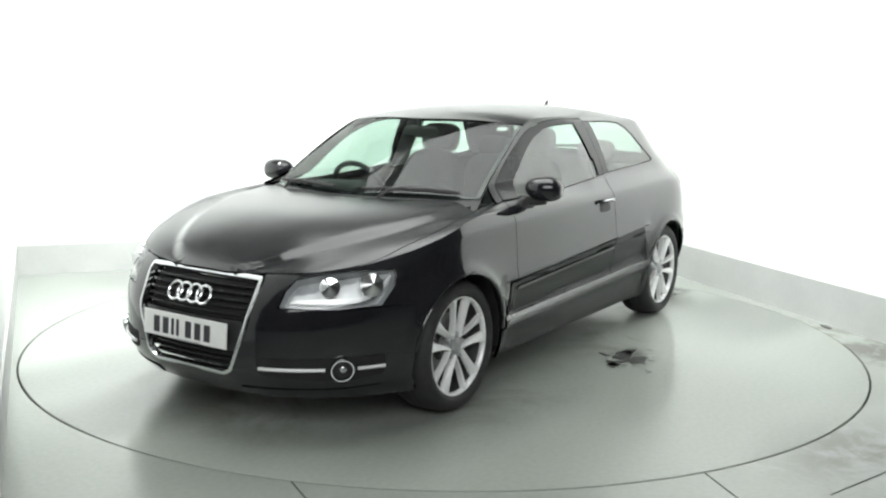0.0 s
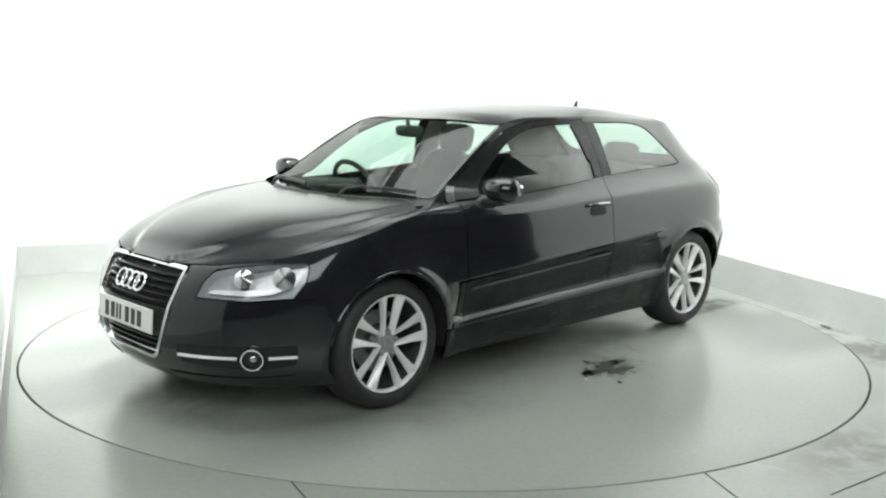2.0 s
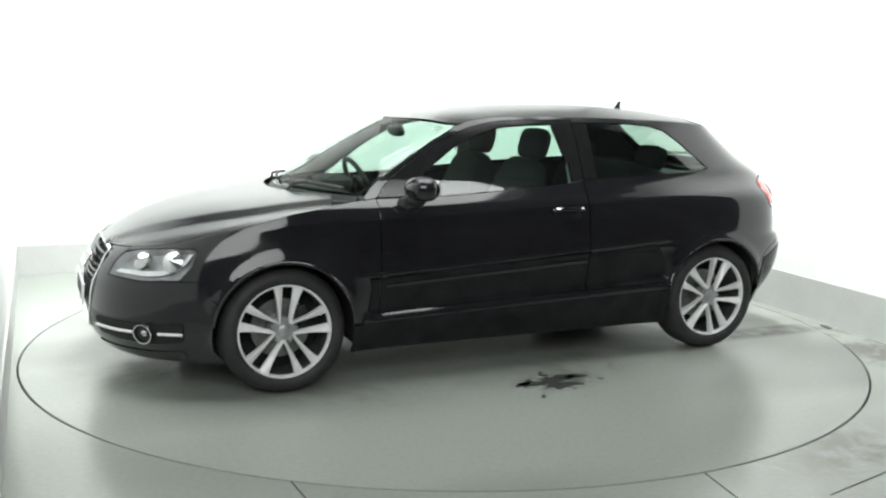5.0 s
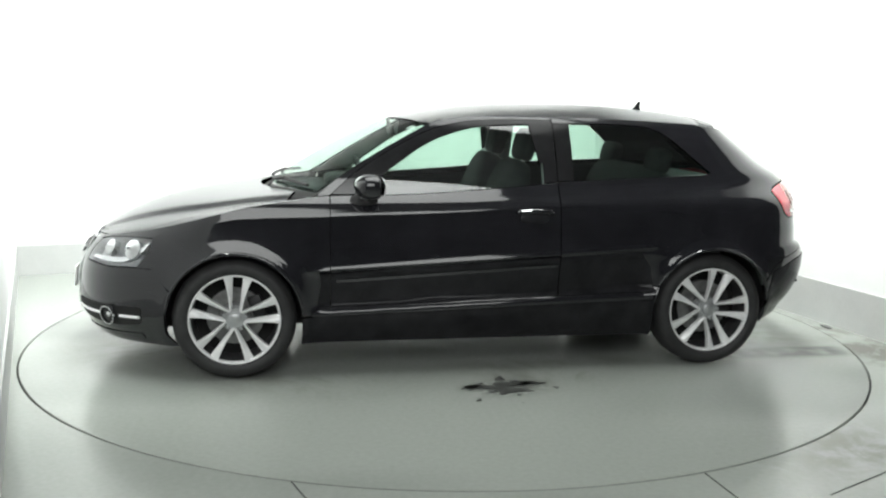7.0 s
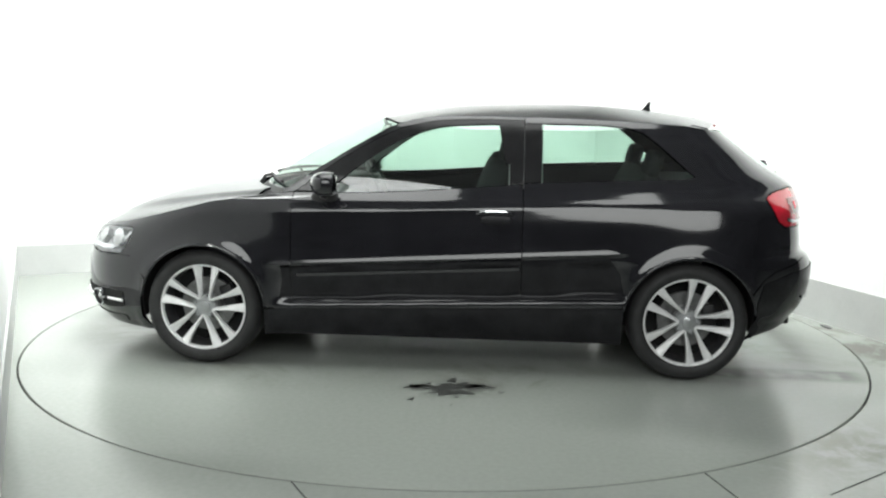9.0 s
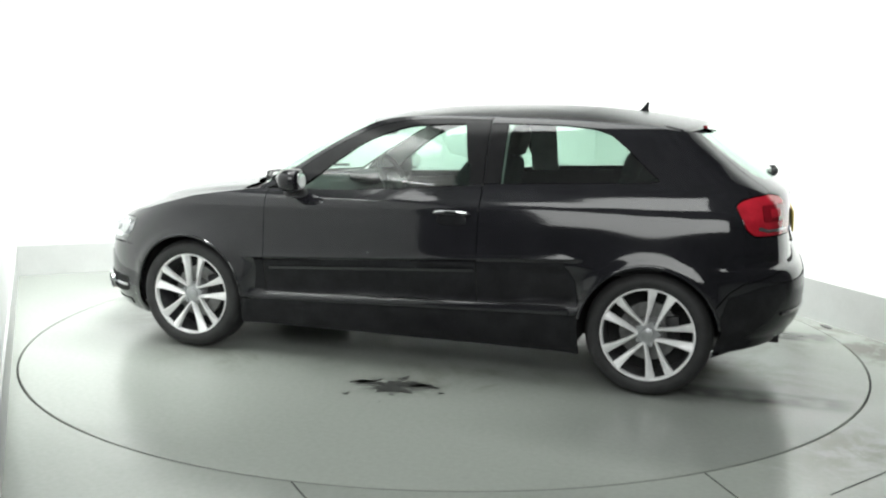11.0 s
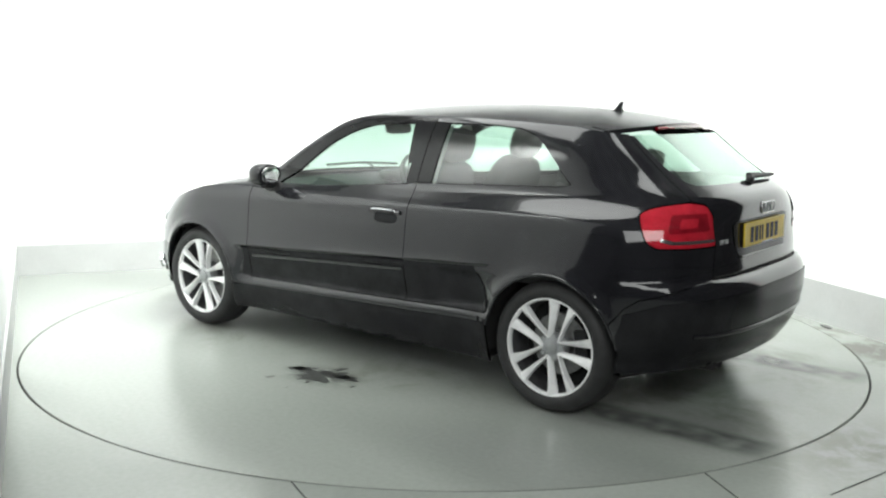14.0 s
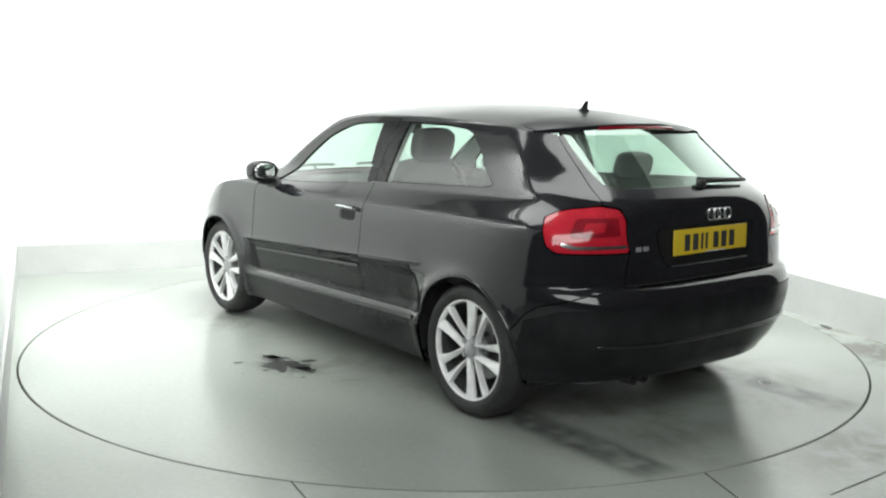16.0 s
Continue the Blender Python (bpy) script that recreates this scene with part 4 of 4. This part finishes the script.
        bm = bmesh.new()
        spin(bm, [(.044, 0), (.046, -.005), (.048, -.005), (.050, .0), (.050, .02), (.044, .02)], q, 32)
        f = part("fog_lamp", bm, CHROME, i, "round fog lamp with a chrome ring")
        bm = bmesh.new()
        bmesh.ops.create_uvsphere(bm, u_segments=20, v_segments=10, radius=1, matrix=fl @ Matrix.Diagonal((.044, .044, .012, 1)))
        part("fog_lens", bm, PLASTIC, f, "dark fog lamp glass")
        bm = bmesh.new()
        bmesh.ops.create_uvsphere(bm, u_segments=12, v_segments=8, radius=1, matrix=fl @ Matrix.Translation((.004, .002, .008)) @ Matrix.Diagonal((.018, .018, .01, 1)))
        part("fog_bulb", bm, SILVER_LAMP, f)
        for a, b in ((2.30, 2.02), (1.885, 1.765)):
            bm = bmesh.new()
            tube(bm, [S @ skin_point(u, .320 + .006 * (2.3 - u), .010)[0] for u in np.linspace(a, b, 12)], .0075, 6)
            part("intake_strip", bm, ALLOY, i, "bright strip across the intake")
        splash = [(2.42, .215), (2.2, .222), (1.95, .226), (1.78, .235), (1.78, .205), (1.95, .188), (2.2, .182), (2.42, .182)]
        panel("bumper_blade", [(splash, SKIN)], PAINT, car, off=.004, hem=.006, flip=flip, label="lower blade of the front bumper")
    # wipers
    for y0, y1 in ((.12, .60), (-.58, -.06)):
        bm = bmesh.new()
        pts = [windscreen(y / .69, .035 + .02 * math.sin((y - y0) / (y1 - y0) * math.pi)) for y in np.linspace(y0, y1, 12)]
        tube(bm, [Vector(p) + Vector((.012, 0, .016)) for p in pts], [.010] * 12, 6)
        base = Vector(windscreen(y0 / .69 + .15, -.06)) + Vector((.0, 0, .012))
        tube(bm, [base, (base + Vector(pts[5])) / 2 + Vector((.02, 0, .03)), Vector(pts[5]) + Vector((.012, 0, .022))], .009, 6)
        part("wiper", bm, PLASTIC, car, "black windscreen wiper")


def build_rear(car):
    for flip in (False, True):
        lamp = panel("tail_lamp", [(rounded(TAIL, .02, 3), SKIN)], RED, car, off=.003, hem=.02, flip=flip, label="red wraparound tail lamp", du=.03, dv=.02)
        panel("lamp_block", [(rounded([(-1.86, .962), (-2.10, .967), (-2.17, .895), (-1.87, .886)], .014, 3), SKIN)], RED_DEEP, lamp, off=.006, hem=.004, flip=flip, du=.03, dv=.02, label="deep red inner lamp")
        panel("lamp_block", [(rounded([(-1.93, .944), (-2.05, .947), (-2.06, .910), (-1.935, .905)], .01, 3), SKIN)], RED, lamp, off=.008, hem=.004, flip=flip, du=.03, dv=.02)
        panel("lamp_strip", [(rounded([(-1.825, .868), (-1.91, .855), (-2.215, .855), (-2.222, .843), (-1.90, .841), (-1.82, .853)], .004, 2), SKIN)], SILVER_LAMP, lamp, off=.006, hem=.004, flip=flip, du=.03, dv=.02, label="clear strip of the tail lamp")
    recess = rounded([(UR - .25, .915), (UR + .25, .915), (UR + .185, .748), (UR - .185, .748)], .03, 4)
    rec = panel("plate_recess", [(recess, SKIN)], TRIM, car, off=.0035, hem=.004, label="dark recess round the rear plate")
    bm = bmesh.new()
    tube(bm, [skin_point(u, .750, .006)[0] for u in np.linspace(UR - .17, UR + .17, 20)], .007, 6)
    part("recess_lip", bm, PAINT, rec)
    plate("rear_plate", car, UR, .848, .016, PLATE_YELLOW, "yellow rear number plate with dark bars")
    emblem(car, UR - .03, .957, .165, .004)
    for k in range(2):
        bm = bmesh.new()
        m = skin_frame(-2.292 - .044 * k, .834, .004)
        box(bm, m, .030, .020, .004, .001, 1)
        part("model_badge", bm, ALLOY_DARK, car, "small bright badge bar")
    # rear wiper
    bm = bmesh.new()
    a, n = skin_point(UR - .03, 1.078, .022)
    blob(bm, Matrix.Translation(a - n * .012), .04, .06, .04, 16, .8)
    tube(bm, [skin_point(u, 1.085 - .03 * (UR - .05 - u), .022)[0] for u in np.linspace(UR - .02, UR - .43, 12)], [.016, .015, .014, .013, .012, .012, .012, .011, .011, .010, .009, .008], 8)
    part("rear_wiper", bm, PLASTIC, car, "black rear wiper at the foot of the glass")
    bm = bmesh.new()
    tube(bm, [skin_point(u, .683, .001)[0] for u in np.linspace(-2.21, 2 * UR + 2.21, 30)], .004, 6)
    part("gate_seam", bm, UNDER, car)
    # exhaust and diffuser
    for y in (.43, .36):
        bm = bmesh.new()
        spin(bm, [(.024, 0), (.028, 0), (.028, .16), (.024, .16)], pose(-1.915, y, .262, 0, 0, -90), 24)
        part("exhaust_pipe", bm, UNDER, car, "round steel exhaust tailpipe")
    bm = bmesh.new()
    blob(bm, pose(-1.55, .25, .24), .30, .6, .16, 18, .6)
    part("silencer", bm, STEEL, car, "dull steel silencer under the rear")
    # fin aerial
    bm = bmesh.new()
    prof = [(-1.085, 1.388), (-1.115, 1.408), (-1.148, 1.449), (-1.160, 1.449), (-1.156, 1.415), (-1.165, 1.380)]
    vs = [[bm.verts.new((x, y * (1.6 if z < 1.4 else .4), z)) for x, z in prof] for y in (.014, -.014)]
    bm.faces.new(vs[0])
    bm.faces.new(vs[1])
    for i in range(len(prof)):
        j = (i + 1) % len(prof)
        bm.faces.new((vs[0][i], vs[0][j], vs[1][j], vs[1][i]))
    part("roof_aerial", bm, TRIM, car, "black fin aerial on the roof", smooth_angle=20)


def wheel(car, x, s, turn):
    """Ten slim spokes in five pairs inside a low tyre. s: which side; turn: degrees of roll."""
    m = pose(x, 0, HUB_Z, 0, 0, 0) @ Matrix.Diagonal((1, s, 1, 1)) @ pose(0, 0, 0, 0, turn, 0)
    bm = bmesh.new()
    spin(bm, [(.219, .838), (.222, .852), (.226, .859), (.232, .860), (.236, .852), (.234, .83), (.226, .82)], m, 72)
    w = part("wheel", bm, ALLOY, car, "silver alloy wheel with five twin spokes")
    bm = bmesh.new()
    spin(bm, [(.225, .66), (.225, .84), (.234, .857), (.240, .866), (.262, .874), (.285, .868), (.303, .848), (.3135, .815), (.3145, .79), (.3105, .788), (.3145, .785), (.3145, .745), (.3105, .743), (.3145, .74), (.3135, .70), (.300, .665), (.26, .655)], m, 96)
    part("tyre", bm, RUBBER, w, "black low-profile tyre")
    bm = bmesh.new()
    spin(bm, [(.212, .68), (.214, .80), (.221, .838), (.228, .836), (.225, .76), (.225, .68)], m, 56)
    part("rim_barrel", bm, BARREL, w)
    for k in range(5):
        for sg in (-1, 1):
            bm = bmesh.new()
            ax = radians(90 + 72 * k)
            rows = []
            for r, ang, half, y, dep in ((.046, 31, .009, .840, .03), (.088, 18.8, .009, .847, .03), (.13, 14.6, .0125, .850, .028), (.165, 13.4, .016, .852, .027), (.195, 12.9, .020, .854, .026), (.226, 12.7, .0255, .856, .02)):
                a = ax + sg * radians(ang)
                c, t = Vector((math.cos(a), 0, math.sin(a))), Vector((-math.sin(a), 0, math.cos(a)))
                p = c * r
                inner = -sg
                rows.append([bm.verts.new(m @ (p + t * half * e + Vector((0, y - d, 0)))) for e, d in ((-1, dep), (-.92, .005 - .008 * inner), (-.40, -.004 * inner), (.40, .004 * inner), (.92, .005 + .008 * inner), (1, dep))])
            for a, b in zip(rows, rows[1:]):
                for i in range(6):
                    bm.faces.new((a[i], a[(i + 1) % 6], b[(i + 1) % 6], b[i]))
            bm.faces.new(rows[0])
            bm.faces.new(rows[-1])
            part("spoke", bm, ALLOY, w, smooth_angle=30)
        a = radians(90 + 72 * k + 0)
        bm = bmesh.new()
        spin(bm, [(.0, .843), (.009, .843), (.011, .838), (.011, .82), (.0, .82)], m @ Matrix.Translation((.056 * math.cos(a), 0, .056 * math.sin(a))), 12)
        part("wheel_bolt", bm, ALLOY_DARK, w)
    bm = bmesh.new()
    spin(bm, [(.0001, .850), (.024, .849), (.031, .845), (.033, .835), (.054, .832), (.062, .822), (.062, .79), (.0001, .79)], m, 40)
    part("hub_cap", bm, ALLOY_DARK, w, "round grey centre cap")
    bm = bmesh.new()
    spin(bm, [(.03, .735), (.148, .735), (.148, .758), (.08, .758), (.075, .79), (.03, .79)], m, 48)
    part("brake_disc", bm, STEEL, w, "grey steel brake disc")
    bm = bmesh.new()
    spin(bm, [(.0001, .70), (.22, .70), (.22, .71), (.0001, .71)], m, 32)
    part("brake_shield", bm, UNDER, w)
    bm = bmesh.new()
    box(bm, m @ pose(-.11, .752, .05, 0, 25, 0), .07, .05, .14, .012)
    part("brake_caliper", bm, PLASTIC, w)


def seat(car, x, y):
    bm = bmesh.new()
    blob(bm, pose(x + .05, y, .50, 0, -8, 0), .54, .52, .20, 24, .5)
    s = part("seat_cushion", bm, FABRIC, car, "dark grey cloth seat")
    bm = bmesh.new()
    blob(bm, pose(x - .27, y, .82, 0, -20, 0), .17, .50, .62, 24, .5)
    for v in bm.verts:
        v.co.y = y + (v.co.y - y) * (1 - .22 * max(0, (v.co.z - .85) / .3))
    part("backrest", bm, FABRIC, s)
    bm = bmesh.new()
    blob(bm, pose(x - .415, y, 1.195, 0, -14, 0), .10, .27, .185, 22, .55)
    part("headrest", bm, FABRIC, s)
    bm = bmesh.new()
    for d in (-.06, .06):
        tube(bm, [(x - .405, y + d, 1.12), (x - .375, y + d, 1.05)], .006, 6)
    part("headrest_post", bm, STEEL, s)


def build_cabin(car):
    seat(car, .08, .35)
    seat(car, .08, -.35)
    bm = bmesh.new()
    blob(bm, pose(-.75, 0, .52, 0, -6, 0), .52, 1.22, .22, 24, .4)
    s = part("rear_seat", bm, FABRIC, car, "dark grey cloth rear bench")
    bm = bmesh.new()
    blob(bm, pose(-1.04, 0, .80, 0, -22, 0), .16, 1.24, .56, 24, .4)
    part("rear_backrest", bm, FABRIC, s)
    for y in (-.40, .40):
        bm = bmesh.new()
        blob(bm, pose(-1.13, y, 1.11, 0, -14, 0), .09, .26, .15, 20, .55)
        part("rear_headrest", bm, FABRIC, s)
    bm = bmesh.new()
    prism(bm, [(.62, .55), (.62, .86), (.72, .915), (1.06, .925), (1.05, .55)], -.70, .70, Matrix.Rotation(radians(90), 4, "X"))
    bmesh.ops.bevel(bm, geom=bm.edges[:], offset=.025, segments=3, affect="EDGES")
    d = part("dashboard", bm, DASH, car, "dark moulded dashboard")
    bm = bmesh.new()
    blob(bm, pose(.68, -.36, .93), .20, .36, .09, 20, .6)
    part("instrument_hood", bm, DASH, d)
    bm = bmesh.new()
    box(bm, pose(.30, 0, .50), .75, .20, .22, .03)
    part("centre_console", bm, DASH, car)
    bm = bmesh.new()
    tube(bm, [(.22, 0, .60), (.235, 0, .70)], .012, 8)
    blob(bm, pose(.235, 0, .73), .045, .045, .07, 14, .8)
    part("gear_lever", bm, PLASTIC, car)
    m = pose(.50, -.36, .90, 0, -64, 0)
    bm = bmesh.new()
    tube(bm, [m @ Vector((.185 * math.cos(a), .185 * math.sin(a), 0)) for a in np.linspace(0, 2 * math.pi, 41)[:-1]], .016, 8, True)
    for a in (0, 90, 180):
        a = radians(a + 90)
        tube(bm, [m @ Vector((.04 * math.cos(a), .04 * math.sin(a), 0)), m @ Vector((.18 * math.cos(a), .18 * math.sin(a), 0))], .014, 8)
    blob(bm, m, .15, .15, .05, 16, .7)
    part("steering_wheel", bm, DASH, car, "black steering wheel on the right-hand side")
    bm = bmesh.new()
    blob(bm, pose(.40, 0, 1.258, 0, 12, 0), .035, .24, .07, 18, .6)
    tube(bm, [(.41, 0, 1.28), (.42, 0, 1.325)], .012, 8)
    part("rear_view_mirror", bm, PLASTIC, car, "black interior mirror")
    # headlining and inner trims
    ys = np.linspace(-.52, .52, 15)
    xs = np.linspace(.20, -1.38, 16)
    head = [(x, .93 * float(np.interp(x, _f[:, 0], _f[:, 1]))) for x in xs]
    panel("headlining", [(head + [(x, -y) for x, y in head[::-1]], ROOF)], LINING, car, off=-.035, hem=0, dv=.06)
    card = [(.80, .40), (.80, .92), (.60, .94)] + [(x, float(belt(x)) + .002) for x in np.linspace(.5, -1.25, 14)] + [(-1.3, .6), (-.9, .55), (-.8, .40)]
    both("door_card", [(card, SKIN)], DASH, car, off=-.075, hem=0, label="dark inner door trim")
    both("belt_trim", [([(DOOR_R + .08, 1.0), (DOOR_R + .08, 1.33), (DOOR_R - .10, 1.33), (DOOR_R - .10, 1.0)], SKIN)], LINING, car, off=-.03, hem=0)
    rearp = [(-1.03, 1.33), (-1.14, 1.22), (-1.32, 1.05), (-1.95, 1.06), (-1.915, 1.15), (-1.88, 1.292), (-1.5, 1.303)]
    both("pillar_trim", [(rearp, SKIN)], DASH, car, off=-.02, hem=0)
    bm = bmesh.new()
    box(bm, pose(-1.42, 0, .985), .50, 1.24, .02, .006)
    part("parcel_shelf", bm, DASH, car)
    both("screen_pillar_trim", [([(.84, .96)] + [(x, float(rail_z(x)) - .004) for x in np.linspace(.82, .28, 12)] + [(x, float(glass_top(x)) + .012) for x in np.linspace(.28, .60, 10)], SKIN)], LINING, car, off=-.015, hem=0)


def build_car():
    car = tagged(new("car"), "black three-door hatchback with silver alloy wheels, on the turntable", "car")
    build_skin(car)
    build_front(car)
    build_rear(car)
    for s in (1, -1):
        wheel(car, HUB_X, s, -5)
        wheel(car, -HUB_X, s, -17)
    build_cabin(car)
    return car


build_room()
table = build_turntable()
car = build_car()


# ---- movement: the disc turns at an even pace after a soft start, and the car with it ----
def motions():
    turn = [(0, 236.65), (.25, 235.72), (.5, 234.45), (.75, 233.0), (1.0, 231.45)]
    turn += [(t, 228.1 - 6.905 * (t - 1.5)) for t in [1.5 + .5 * k for k in range(30)]]
    spin_of = [(t, Matrix.Rotation(radians(a), 4, "Z")) for t, a in turn]
    walk(table, spin_of)
    walk(car, [(t, m @ Matrix.Translation((-.0432, .0489, 0))) for t, m in spin_of])


motions()
